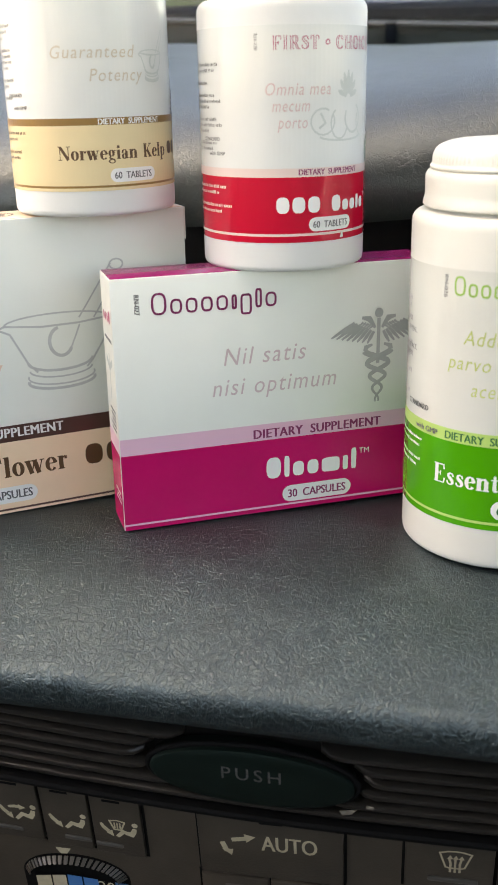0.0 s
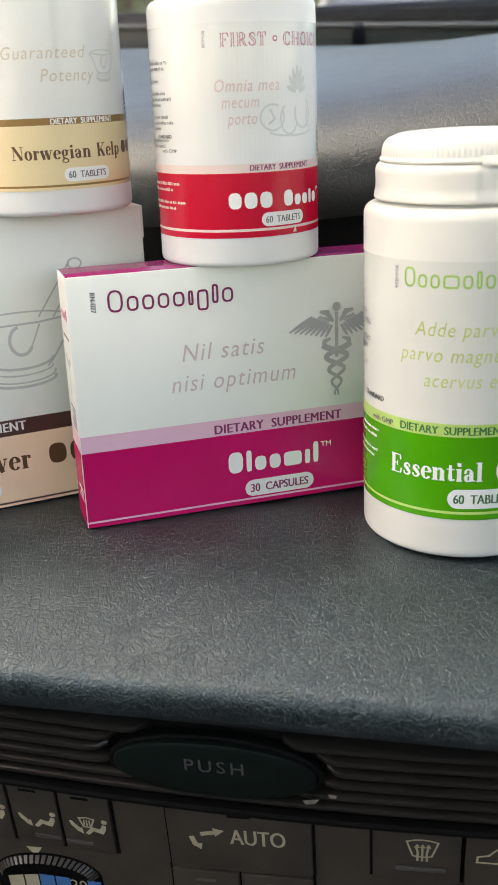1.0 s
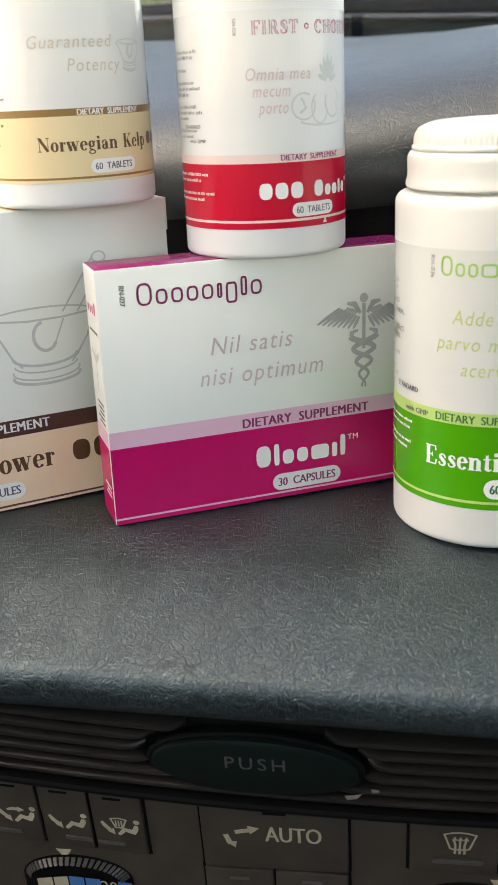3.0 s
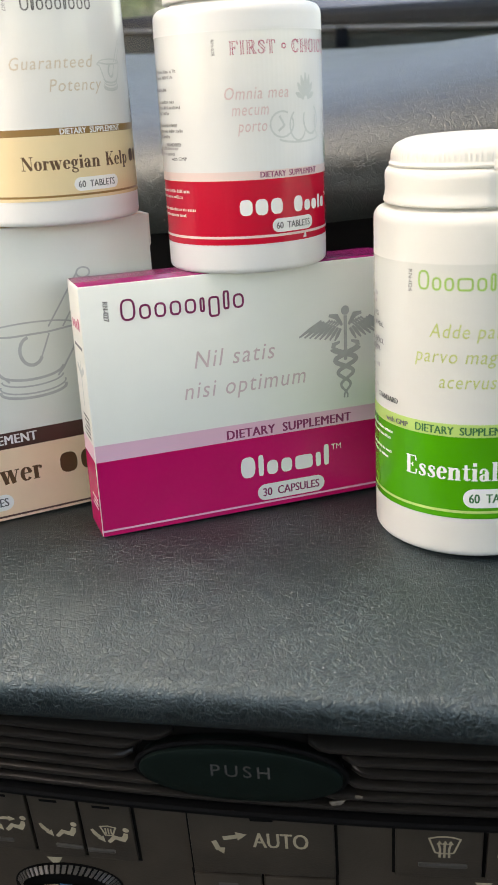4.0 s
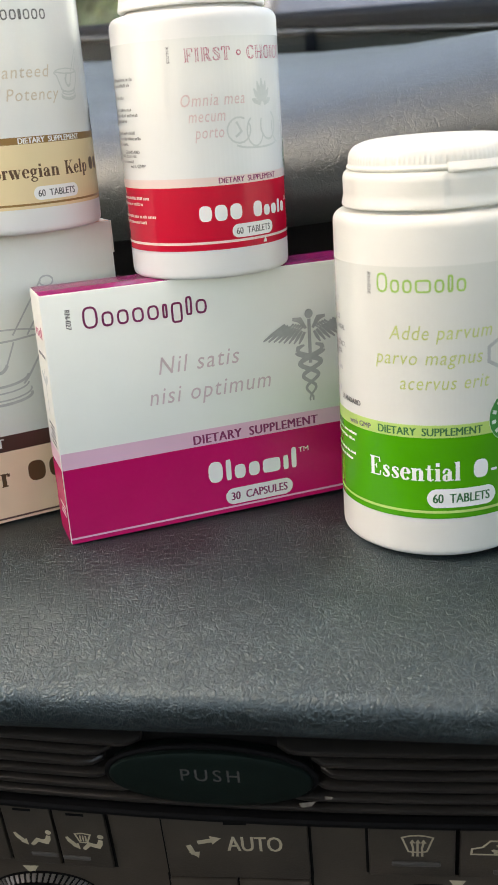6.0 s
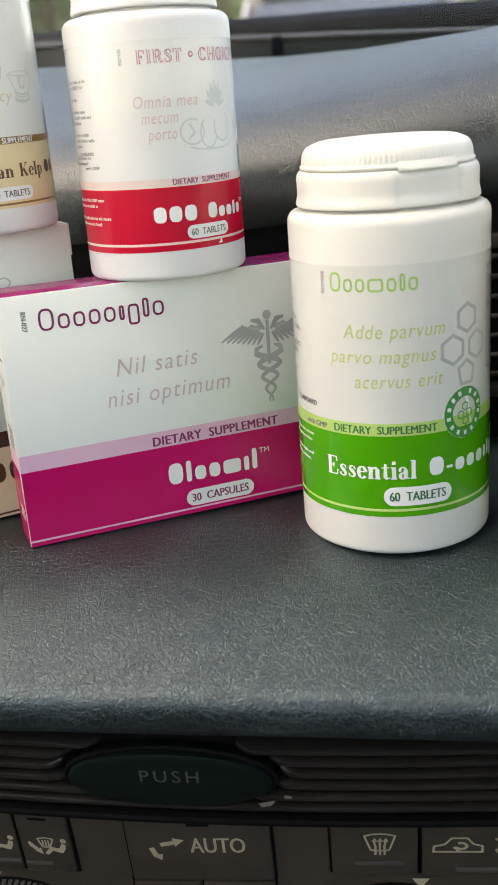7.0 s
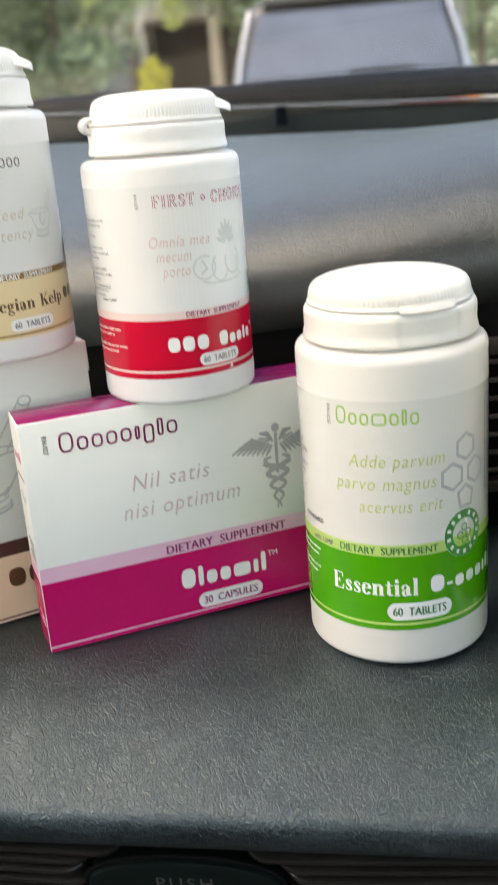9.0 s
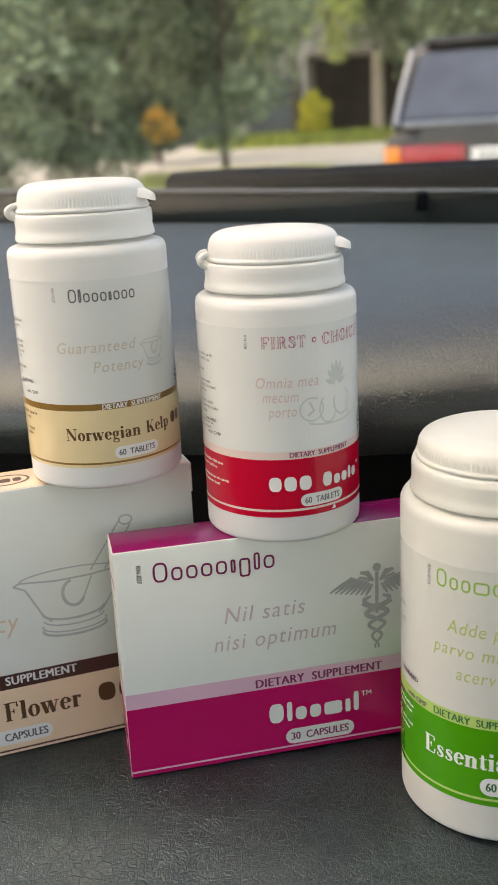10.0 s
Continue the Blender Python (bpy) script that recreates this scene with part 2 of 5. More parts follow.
GLASS = bpy.data.materials.new("windscreen_glass")
GLASS.use_nodes = True
glass_shader = GLASS.node_tree.nodes["Principled BSDF"]
glass_shader.inputs["Base Color"].default_value = (0.95, 0.98, 0.97, 1)
glass_shader.inputs["Roughness"].default_value = 0.0
glass_shader.inputs["Transmission Weight"].default_value = 1.0
glass_shader.inputs["IOR"].default_value = 1.3

# ---------------------------------------------------------------- building helpers


def part(name, bm, mat, parent=None, label="", smooth=True):
    """One bmesh as one mesh object under a thing or a part."""
    me = bpy.data.meshes.new(name)
    if smooth:
        for f in bm.faces:
            f.smooth = True
    bm.to_mesh(me)
    bm.free()
    me.materials.append(mat)
    ob = new(name, me)
    ob.parent = parent
    if label:
        ob["label"] = label
    if smooth:
        me.set_sharp_from_angle(angle=radians(40))
    return ob


def thing(name, m, label, category, group="", kind=""):
    ob = new(name)
    ob.empty_display_size = 0.02
    ob.matrix_world = m
    return tagged(ob, label, category, group, kind)


def box(bm, lo, hi, bevel=0.0, m=None, segments=2):
    verts = bmesh.ops.create_cube(bm, size=1)["verts"]
    for v in verts:
        v.co = Vector([a + (b - a) * (c + 0.5) for a, b, c in zip(lo, hi, v.co)])
    if bevel:
        edges = list({e for v in verts for e in v.link_edges})
        out = bmesh.ops.bevel(bm, geom=edges, offset=bevel, segments=segments, profile=0.5, affect="EDGES")
        verts = list({v for f in out["faces"] for v in f.verts} | {v for v in verts if v.is_valid})
    if m is not None:
        bmesh.ops.transform(bm, matrix=m, verts=verts)
    return bm


def boxed(lo, hi, bevel=0.0, m=None, segments=2):
    return box(bmesh.new(), lo, hi, bevel, m, segments)


def lathe(profile, segments=96, bm=None, radius_of=None):
    """A turned body from (radius, height) pairs, closed at radius 0."""
    bm = bm or bmesh.new()
    rings = []
    for r, z in profile:
        if r < 1e-6:
            rings.append([bm.verts.new((0, 0, z))])
            continue
        ring = []
        for k in range(segments):
            a = 2 * math.pi * k / segments
            rr = r if radius_of is None else radius_of(r, z, a)
            ring.append(bm.verts.new((rr * math.sin(a), -rr * math.cos(a), z)))
        rings.append(ring)
    for lo, hi in zip(rings, rings[1:]):
        for k in range(segments):
            q = (k + 1) % segments
            if len(lo) == 1:
                bm.faces.new((lo[0], hi[q], hi[k]))
            elif len(hi) == 1:
                bm.faces.new((lo[k], lo[q], hi[0]))
            else:
                bm.faces.new((lo[k], lo[q], hi[q], hi[k]))
    return bm


def rounded(points, radius, steps=5):
    """A polyline (r, z) with its inner corners rounded."""
    out = [points[0]]
    for a, b, c in zip(points, points[1:], points[2:]):
        a, b, c = Vector(a), Vector(b), Vector(c)
        d = min(radius, (a - b).length * 0.49, (c - b).length * 0.49)
        p, q = b + (a - b).normalized() * d, b + (c - b).normalized() * d
        for k in range(steps + 1):
            t = k / steps
            out.append(tuple(p.lerp(b, t).lerp(b.lerp(q, t), t)))
    out.append(points[-1])
    return out


def tube(bm, points, radius, sides=8, taper=None):
    """A round bar along points."""
    pts = [Vector(p) for p in points]
    rings = []
    for i, p in enumerate(pts):
        d = (pts[min(i + 1, len(pts) - 1)] - pts[max(i - 1, 0)]).normalized()
        u = d.orthogonal().normalized() if i == 0 else (u - d * u.dot(d)).normalized()
        w = d.cross(u)
        r = radius if taper is None else radius + (taper - radius) * i / (len(pts) - 1)
        rings.append([bm.verts.new(p + r * (math.cos(a) * u + math.sin(a) * w)) for a in [2 * math.pi * k / sides for k in range(sides)]])
    for lo, hi in zip(rings, rings[1:]):
        for k in range(sides):
            bm.faces.new((lo[k], lo[(k + 1) % sides], hi[(k + 1) % sides], hi[k]))
    bm.faces.new(rings[0][::-1])
    bm.faces.new(rings[-1])
    return bm


# Print: flat shapes in millimetres (s, z, lift), laid onto a surface by a mapping.


# Bold serif letters: advance, then strokes with their widths ("v" widths follow the letter's width, "h" its height; "o" bowls).
STEM, HAIR = 0.20, 0.055


def stem_at(x, y0, y1, low=0.15, high=0.15, flag=False):
    out = [("v", (x, y0, STEM), (x, y1, STEM))]
    if low:
        out.append(("h", (x - low, y0 + HAIR / 2, HAIR), (x + low, y0 + HAIR / 2, HAIR)))
    if high:
        out.append(("h", (x - high, y1 - HAIR / 2, HAIR), (x + (0.02 if flag else high), y1 - HAIR / 2, HAIR)))
    return out


SERIF = {
    " ": (0.42, []),
    "o": (0.60, [("o", 0.30, 0.33, 0.18, 0.31, 0, 360, 0.19)]),
    "e": (0.56, [("o", 0.29, 0.33, 0.18, 0.31, 8, 322, 0.19), ("h", (0.18, 0.37, HAIR), (0.50, 0.37, HAIR))]),
    "a": (0.60, [("o", 0.25, 0.47, 0.14, 0.17, 200, 0, 0.12), ("v", (0.39, 0.05, STEM), (0.39, 0.50, STEM)), ("o", 0.25, 0.18, 0.12, 0.16, 60, 330, 0.17),
                 ("h", (0.36, 0.04, HAIR), (0.58, 0.05, HAIR))]),
    "r": (0.50, stem_at(0.18, 0, 0.66, flag=True) + [("h", (0.22, 0.42, HAIR), (0.30, 0.60, HAIR), (0.38, 0.63, 0.08)), ("h", (0.34, 0.56, 0.15), (0.46, 0.56, 0.15))]),
    "n": (0.70, stem_at(0.17, 0, 0.66, flag=True) + [("h", (0.22, 0.46, HAIR), (0.32, 0.61, 0.08), (0.44, 0.62, 0.10), (0.52, 0.52, 0.12))] + stem_at(0.51, 0, 0.54, high=0)),
    "w": (0.90, [("v", (0.12, 0.66, STEM), (0.29, 0.0, STEM)), ("h", (0.29, 0.02, HAIR), (0.43, 0.60, HAIR)), ("v", (0.44, 0.66, STEM), (0.61, 0.0, STEM)),
                 ("h", (0.61, 0.02, HAIR), (0.78, 0.64, HAIR)), ("h", (0.0, 0.635, HAIR), (0.56, 0.635, HAIR)), ("h", (0.68, 0.635, HAIR), (0.88, 0.635, HAIR))]),
    "g": (0.58, [("o", 0.26, 0.43, 0.14, 0.21, 0, 360, 0.17), ("o", 0.28, -0.14, 0.20, 0.13, 0, 360, 0.10), ("h", (0.16, 0.22, 0.07), (0.12, 0.10, 0.10), (0.30, 0.02, 0.12), (0.44, -0.04, 0.10)),
                 ("h", (0.38, 0.56, HAIR), (0.54, 0.62, 0.10))]),
    "i": (0.36, stem_at(0.18, 0, 0.66, flag=True) + [("h", (0.09, 0.87, 0.19), (0.27, 0.87, 0.19))]),
    "l": (0.36, stem_at(0.18, 0, 1.0, flag=True)),
    "p": (0.66, stem_at(0.18, -0.30, 0.66, flag=True) + [("o", 0.38, 0.33, 0.16, 0.31, -160, 160, 0.19)]),
    "s": (0.50, [("h", (0.40, 0.46, 0.10), (0.38, 0.58, 0.07), (0.26, 0.63, 0.06), (0.15, 0.56, 0.11), (0.15, 0.46, 0.15), (0.25, 0.36, 0.19), (0.35, 0.25, 0.17),
                  (0.39, 0.15, 0.13), (0.34, 0.06, 0.09), (0.22, 0.03, 0.06), (0.11, 0.08, 0.07), (0.09, 0.20, 0.10))]),
    "t": (0.44, [("v", (0.20, 0.08, STEM), (0.20, 0.84, 0.12)), ("h", (0.03, 0.63, HAIR), (0.40, 0.63, HAIR)), ("h", (0.20, 0.10, 0.16), (0.28, 0.04, 0.08), (0.42, 0.10, HAIR))]),
    "K": (0.86, stem_at(0.22, 0, 1) + [("h", (0.30, 0.40, HAIR), (0.68, 0.96, HAIR)), ("v", (0.40, 0.56, STEM), (0.68, 0.03, STEM)), ("h", (0.52, 0.97, HAIR), (0.82, 0.97, HAIR)), ("h", (0.50, 0.03, HAIR), (0.86, 0.03, HAIR))]),
    "N": (0.92, [("h", (0.16, 0.03, HAIR), (0.16, 0.97, HAIR)), ("v", (0.18, 0.97, STEM), (0.74, 0.03, STEM)), ("h", (0.76, 0.03, HAIR), (0.76, 0.97, HAIR)),
                 ("h", (0.02, 0.03, HAIR), (0.30, 0.03, HAIR)), ("h", (0.02, 0.97, HAIR), (0.26, 0.97, HAIR)), ("h", (0.62, 0.97, HAIR), (0.90, 0.97, HAIR))]),
    "F": (0.74, stem_at(0.22, 0, 1) + [("h", (0.22, 0.97, HAIR), (0.64, 0.97, HAIR), (0.66, 0.72, 0.09)), ("h", (0.22, 0.50, HAIR), (0.48, 0.50, HAIR)), ("h", (0.48, 0.62, 0.06), (0.48, 0.38, 0.06))]),
    "E": (0.78, stem_at(0.22, 0, 1) + [("h", (0.22, 0.97, HAIR), (0.64, 0.97, HAIR), (0.66, 0.74, 0.09)), ("h", (0.22, 0.50, HAIR), (0.46, 0.50, HAIR)), ("h", (0.46, 0.62, 0.06), (0.46, 0.38, 0.06)),
                 ("h", (0.22, 0.03, HAIR), (0.66, 0.03, HAIR), (0.70, 0.28, 0.09))]),
    "I": (0.46, stem_at(0.23, 0, 1)),
    "R": (0.84, stem_at(0.22, 0, 1) + [("h", (0.22, 0.97, HAIR), (0.44, 0.97, HAIR)), ("o", 0.42, 0.73, 0.16, 0.24, -90, 90, 0.19), ("h", (0.22, 0.49, HAIR), (0.44, 0.49, HAIR)),
                 ("v", (0.46, 0.48, 0.17), (0.66, 0.04, 0.17)), ("h", (0.60, 0.04, HAIR), (0.82, 0.04, HAIR))]),
    "S": (0.66, [("h", (0.54, 0.70, 0.09), (0.50, 0.90, 0.07), (0.34, 0.96, 0.06), (0.18, 0.86, 0.13), (0.18, 0.70, 0.19), (0.34, 0.54, 0.24), (0.50, 0.38, 0.22), (0.52, 0.20, 0.15),
                  (0.44, 0.07, 0.09), (0.28, 0.03, 0.06), (0.14, 0.10, 0.07), (0.10, 0.30, 0.10))]),
    "T": (0.76, stem_at(0.38, 0, 1) + [("h", (0.08, 0.72, 0.09), (0.10, 0.97, HAIR), (0.66, 0.97, HAIR), (0.68, 0.72, 0.09))]),
    "C": (0.74, [("o", 0.38, 0.50, 0.25, 0.47, 35, 325, 0.22), ("h", (0.62, 0.96, 0.05), (0.63, 0.66, 0.09)), ("h", (0.58, 0.20, 0.05), (0.63, 0.28, 0.05))]),
    "H": (0.92, stem_at(0.22, 0, 1) + stem_at(0.70, 0, 1) + [("h", (0.22, 0.50, HAIR), (0.70, 0.50, HAIR))]),
    "O": (0.80, [("o", 0.40, 0.50, 0.26, 0.47, 0, 360, 0.22)]),
}


class Print:
    def __init__(self):
        self.verts, self.faces, self.cuts, self.count = [], [], [], 0

    def poly(self, pts, lift=0.0):
        base = len(self.verts)
        self.verts += [(x, y, lift) for x, y in pts]
        self.faces.append(tuple(range(base, base + len(pts))))
        return self

    def band(self, s0, s1, z0, z1, step=2.0):
        n = max(1, int(math.ceil(abs(s1 - s0) / step)))
        base = len(self.verts)
        for k in range(n + 1):
            s = s0 + (s1 - s0) * k / n
            self.verts += [(s, z0, 0), (s, z1, 0)]
        self.faces += [(base + 2 * k, base + 2 * k + 2, base + 2 * k + 3, base + 2 * k + 1) for k in range(n)]
        return self

    def pill(self, s0, s1, z0, z1, radius=None, steps=8):
        r = min((z1 - z0) / 2 if radius is None else radius, (s1 - s0) / 2, (z1 - z0) / 2)
        up, low = [], []
        for k in range(steps + 1):
            a = math.pi / 2 * k / steps
            up.append((s0 + r - r * math.cos(a), z1 - r + r * math.sin(a)))
            low.append((s0 + r - r * math.cos(a), z0 + r - r * math.sin(a)))
        n = max(1, int(math.ceil((s1 - s0 - 2 * r) / 1.2)))
        for k in range(1, n):
            s = s0 + r + (s1 - s0 - 2 * r) * k / n
            up.append((s, z1))
            low.append((s, z0))
        for k in range(steps, -1, -1):
            a = math.pi / 2 * k / steps
            up.append((s1 - r + r * math.cos(a), z1 - r + r * math.sin(a)))
            low.append((s1 - r + r * math.cos(a), z0 + r - r * math.sin(a)))
        base = len(self.verts)
        for a, b in zip(low, up):
            self.verts += [(*a, 0), (*b, 0)]
        self.faces += [(base + 2 * k, base + 2 * k + 2, base + 2 * k + 3, base + 2 * k + 1) for k in range(len(up) - 1)]
        return self

    def line(self, pts, width, closed=False, widths=None, lift=0.0):
        pts = [Vector(p) for p in pts]
        if closed:
            pts = pts + [pts[0]]
        if pts:
            # short steps, so that lines follow a round bottle
            more, wide = [pts[0]], [widths[0]] if widths else None
            for i in range(1, len(pts)):
                steps = max(1, int(math.ceil((pts[i] - pts[i - 1]).length / 1.4)))
                for k in range(1, steps + 1):
                    more.append(pts[i - 1].lerp(pts[i], k / steps))
                    if widths:
                        wide.append(widths[i - 1] + (widths[i] - widths[i - 1]) * k / steps)
            pts, widths = more, wide
        base = len(self.verts)
        last = len(pts) - 1
        for i, p in enumerate(pts):
            before = pts[i - 1] if i else (pts[-2] if closed else pts[0])
            after = pts[i + 1] if i < last else (pts[1] if closed else pts[-1])
            d1, d2 = p - before, after - p
            d1 = d1.normalized() if d1.length else d2.normalized()
            d2 = d2.normalized() if d2.length else d1
            d = (d1 + d2).normalized() if (d1 + d2).length > 1e-6 else d1
            w = (widths[i] if widths else width) / 2 / max(0.4, d.dot(d2))
            n = Vector((-d.y, d.x)) * w
            self.verts += [(p.x - n.x, p.y - n.y, lift), (p.x + n.x, p.y + n.y, lift)]
        self.faces += [(base + 2 * k, base + 2 * k + 2, base + 2 * k + 3, base + 2 * k + 1) for k in range(last)]
        return self

    def arc(self, cx, cy, rx, ry, a0, a1, width, steps=16, lift=0.0):
        pts = [(cx + rx * math.cos(radians(a0 + (a1 - a0) * k / steps)), cy + ry * math.sin(radians(a0 + (a1 - a0) * k / steps))) for k in range(steps + 1)]
        return self.line(pts, width, lift=lift)

    def disc(self, cx, cy, rx, ry, steps=28, lift=0.0):
        return self.poly([(cx + rx * math.cos(2 * math.pi * k / steps), cy + ry * math.sin(2 * math.pi * k / steps)) for k in range(steps)], lift)

    def text(self, body, s, z, width, cap, shear=0.0, bold=0.0, turn=0.0, spacing=1.0):
        """Words from s to s + width on the baseline z, with capitals cap high."""
        cu = bpy.data.curves.new("words", "FONT")
        cu.body, cu.size, cu.shear, cu.resolution_u, cu.space_character = body, 1.0, shear, 3, spacing
        ob = bpy.data.objects.new("words", cu)
        me = bpy.data.meshes.new_from_object(ob)
        co = np.empty(len(me.vertices) * 3, np.float32)
        me.vertices.foreach_get("co", co)
        co = co.reshape(-1, 3)
        faces = [tuple(p.vertices) for p in me.polygons]
        bpy.data.objects.remove(ob)
        bpy.data.curves.remove(cu)
        bpy.data.meshes.remove(me)
        x0, x1 = co[:, 0].min(), co[:, 0].max()
        sx, sy = width / (x1 - x0), cap / 0.69
        c, w = math.cos(radians(turn)), math.sin(radians(turn))
        strokes = [(0, 0.0)] if bold <= 0 else [(-1, 0.0), (0, 0.004), (1, 0.008)]
        for shift, up in strokes:
            base = len(self.verts)
            for x, y, h in co:
                a, b = (x - x0) * sx + shift * bold * sy, y * sy
                self.verts.append((s + a * c - b * w, z + a * w + b * c, up + max(0.0, float(h)) * sy * 0.3))
            self.faces += [tuple(base + i for i in f) for f in faces]
        return self

    def serif(self, body, s, z, width, cap, inner=0.0):
        """Bold upright serif words; inner narrows every stroke, to fill an outlined letter."""
        total = sum(SERIF[c][0] for c in body)
        kx = width / total
        at = s
        for c in body:
            wide, strokes = SERIF[c]
            for kind, *data in strokes:
                if kind == "o":
                    cx, cy, rx, ry, a0, a1, stem = data
                    n = max(10, int(abs(a1 - a0) / 12))
                    pts, ws = [], []
                    for k in range(n + 1):
                        t = radians(a0 + (a1 - a0) * k / n)
                        pts.append((at + (cx + rx * math.cos(t)) * kx, z + (cy + ry * math.sin(t)) * cap))
                        ws.append(0.06 * cap + (stem * kx - 0.06 * cap) * abs(math.cos(t)) ** 1.4)
                else:
                    pts = [(at + x * kx, z + y * cap) for x, y, w in data]
                    ws = [w * (kx if kind == "v" else cap) for x, y, w in data]
                self.line(pts, 1, widths=[max(0.02, w - inner) for w in ws], lift=self.layer())
            at += wide * kx
        return self

    def layer(self):
        self.count = (self.count + 1) % 6
        return 0.004 * self.count

    def blocks(self, pattern, s, z, width, cap, gap=0.26, outline=0.0):
        """A name as plain solid pebbles and bars: C tall, x low, M and m broad, l and i bars, p hanging, dot for a space."""
        sizes = {"C": (1.1, 0.0, 1.0), "M": (1.4, 0.0, 1.0), "x": (0.86, 0.0, 0.68), "m": (1.4, 0.0, 0.68), "l": (0.40, 0.0, 1.0), "i": (0.40, 0.0, 0.68),
                 "t": (0.5, 0.0, 0.88), "p": (0.86, -0.28, 0.68), "-": (0.5, 0.25, 0.40), ".": (0.7, 0, 0)}
        total = sum(sizes[c][0] + gap for c in pattern) - gap
        unit, at = width / total, s
        for c in pattern:
            w, lo, hi = sizes[c]
            if c != ".":
                cx, cy, rx, ry = at + w * unit / 2, z + (lo + hi) / 2 * cap, w * unit / 2, (hi - lo) / 2 * cap
                power = 2 / 2.8 if c in "Cx" else 2 / 5.0
                if outline:
                    rx, ry = rx - outline / 2, ry - outline / 2
                ring = []
                for k in range(24):
                    t = 2 * math.pi * (k + 0.5) / 24
                    u, v = math.cos(t), math.sin(t)
                    ring.append((cx + rx * math.copysign(abs(u) ** power, u), cy + ry * math.copysign(abs(v) ** power, v)))
                if outline:
                    self.line(ring, outline, closed=True)
                else:
                    base = len(self.verts)
                    for k in range(13):
                        u = -math.cos(math.pi * k / 12)
                        v = max(0.02, 1 - abs(u) ** (2 / power)) ** (power / 2)
                        self.verts += [(cx + rx * u, cy - ry * v, 0), (cx + rx * u, cy + ry * v, 0)]
                    self.faces += [(base + 2 * k, base + 2 * k + 2, base + 2 * k + 3, base + 2 * k + 1) for k in range(12)]
                self.cuts.append((len(self.verts), len(self.faces)))
            at += (w + gap) * unit
        return self

    def pieces(self, name, mapping, mat, parent, lift):
        """The blocks of a name, each as a part of its own."""
        v0 = f0 = 0
        for v1, f1 in self.cuts:
            one = Print()
            one.verts, one.faces = self.verts[v0:v1], [tuple(i - v0 for i in f) for f in self.faces[f0:f1]]
            one.onto(name, mapping, mat, parent, lift)
            v0, f0 = v1, f1

    def onto(self, name, mapping, mat, parent, lift, label=""):
        me = bpy.data.meshes.new(name)
        me.from_pydata([tuple(mapping(s, z, lift + h)) for s, z, h in self.verts], [], self.faces)
        me.materials.append(mat)
        ob = new(name, me)
        ob.parent = parent
        if label:
            ob["label"] = label
        return ob


def on_card(s, z, lift):
    """The front of a box whose origin is its front lower left corner; millimetres."""
    return s / 1000, -lift / 1000, z / 1000


def on_card_side(s, z, lift):
    return -lift / 1000, s / 1000, z / 1000


def round_bottle(radius):
    def place(s, z, lift):
        a, r = s / (radius * 1000), radius + lift / 1000
        return r * math.sin(a), -r * math.cos(a), z / 1000
    return place


# ---------------------------------------------------------------- dashboard (the setting)
PANEL_YAW = radians(-3)
EX = Vector((math.cos(PANEL_YAW), math.sin(PANEL_YAW), 0))
BACK = Vector((-math.sin(PANEL_YAW), math.cos(PANEL_YAW), 0))


def facing(origin, lean):
    down = BACK * math.sin(radians(lean)) - Vector((0, 0, math.cos(radians(lean))))
    out = EX.cross(-down)

    def place(a, b, lift):
        """a to the right and b downwards from the origin, lift towards the seat; millimetres."""
        return Vector(origin) + (EX * a + down * b + out * lift) / 1000
    return place


strip_at = facing((-0.03, 0.2413, -0.054), 5)
panel_at = facing((-0.03, 0.2655, -0.1005), 8)


def bow(a):
    return 0.0585 * a - 0.0004 * a * a if a > -110 else 0.0585 * a - 0.0004 * 110 * 110 - 0.0004 * 220 * (-a - 110)


def sweep(profile_at, xs, mat, name, parent, closed=False, label=""):
    bm = bmesh.new()
    rows = [[bm.verts.new(p) for p in profile_at(x)] for x in xs]
    for a, b in zip(rows, rows[1:]):
        for k in range(len(a) - 1):
            bm.faces.new((a[k], a[k + 1], b[k + 1], b[k]))
    if closed:
        bm.faces.new(rows[0][::-1])
        bm.faces.new(rows[-1])
    bmesh.ops.recalc_face_normals(bm, faces=bm.faces)
    return part(name, bm, mat, parent, label)


XS = [-0.75 + 0.025 * k for k in range(61)]
dashboard = thing("dashboard", pose(0, 0, 0), "black leatherette car dashboard with a padded shelf", "dashboard", kind="structure")


def shelf_profile(x):
    """The padded shelf from the back wall over its rounded front edge and under it."""
    yaw = -0.105 * max(-0.3, min(0.3, x))
    top = strip_at(x * 1000 + 30, bow(x * 1000 + 30) - 12.5, 0)
    fall = -0.022 * (max(-0.3, min(0.3, x)) + 0.076)
    pts = [(0.42, -0.0006), (0.36, -0.0006), (0.32, -0.0006), (0.30, -0.0008), (0.285, -0.0022), (0.27, -0.0048), (0.257, -0.0082), (0.246, -0.0120),
           (0.238, -0.0149), (0.2328, -0.0166), (0.2302, -0.0177), (0.2286, -0.0191), (0.2277, -0.0211), (0.2277, -0.0241), (0.2282, -0.0276)]
    out = [Vector((x, y + yaw * max(0.0, min(1.0, (0.30 - y) / 0.05)), z + fall * max(0.0, min(1.0, (y - 0.235) / 0.05)))) for y, z in pts]
    low = out[-1]
    out += [Vector((x, low.y + 0.0005, low.z - 0.0014)), Vector((x, low.y + 0.0012, low.z - 0.0032)), Vector((x, low.y + 0.003, low.z - 0.0046)),
            Vector((x, top.y + 0.012, max(top.z + 0.001, low.z - 0.012)))]
    return out


sweep(shelf_profile, XS, LEATHER, "shelf_pad", dashboard)


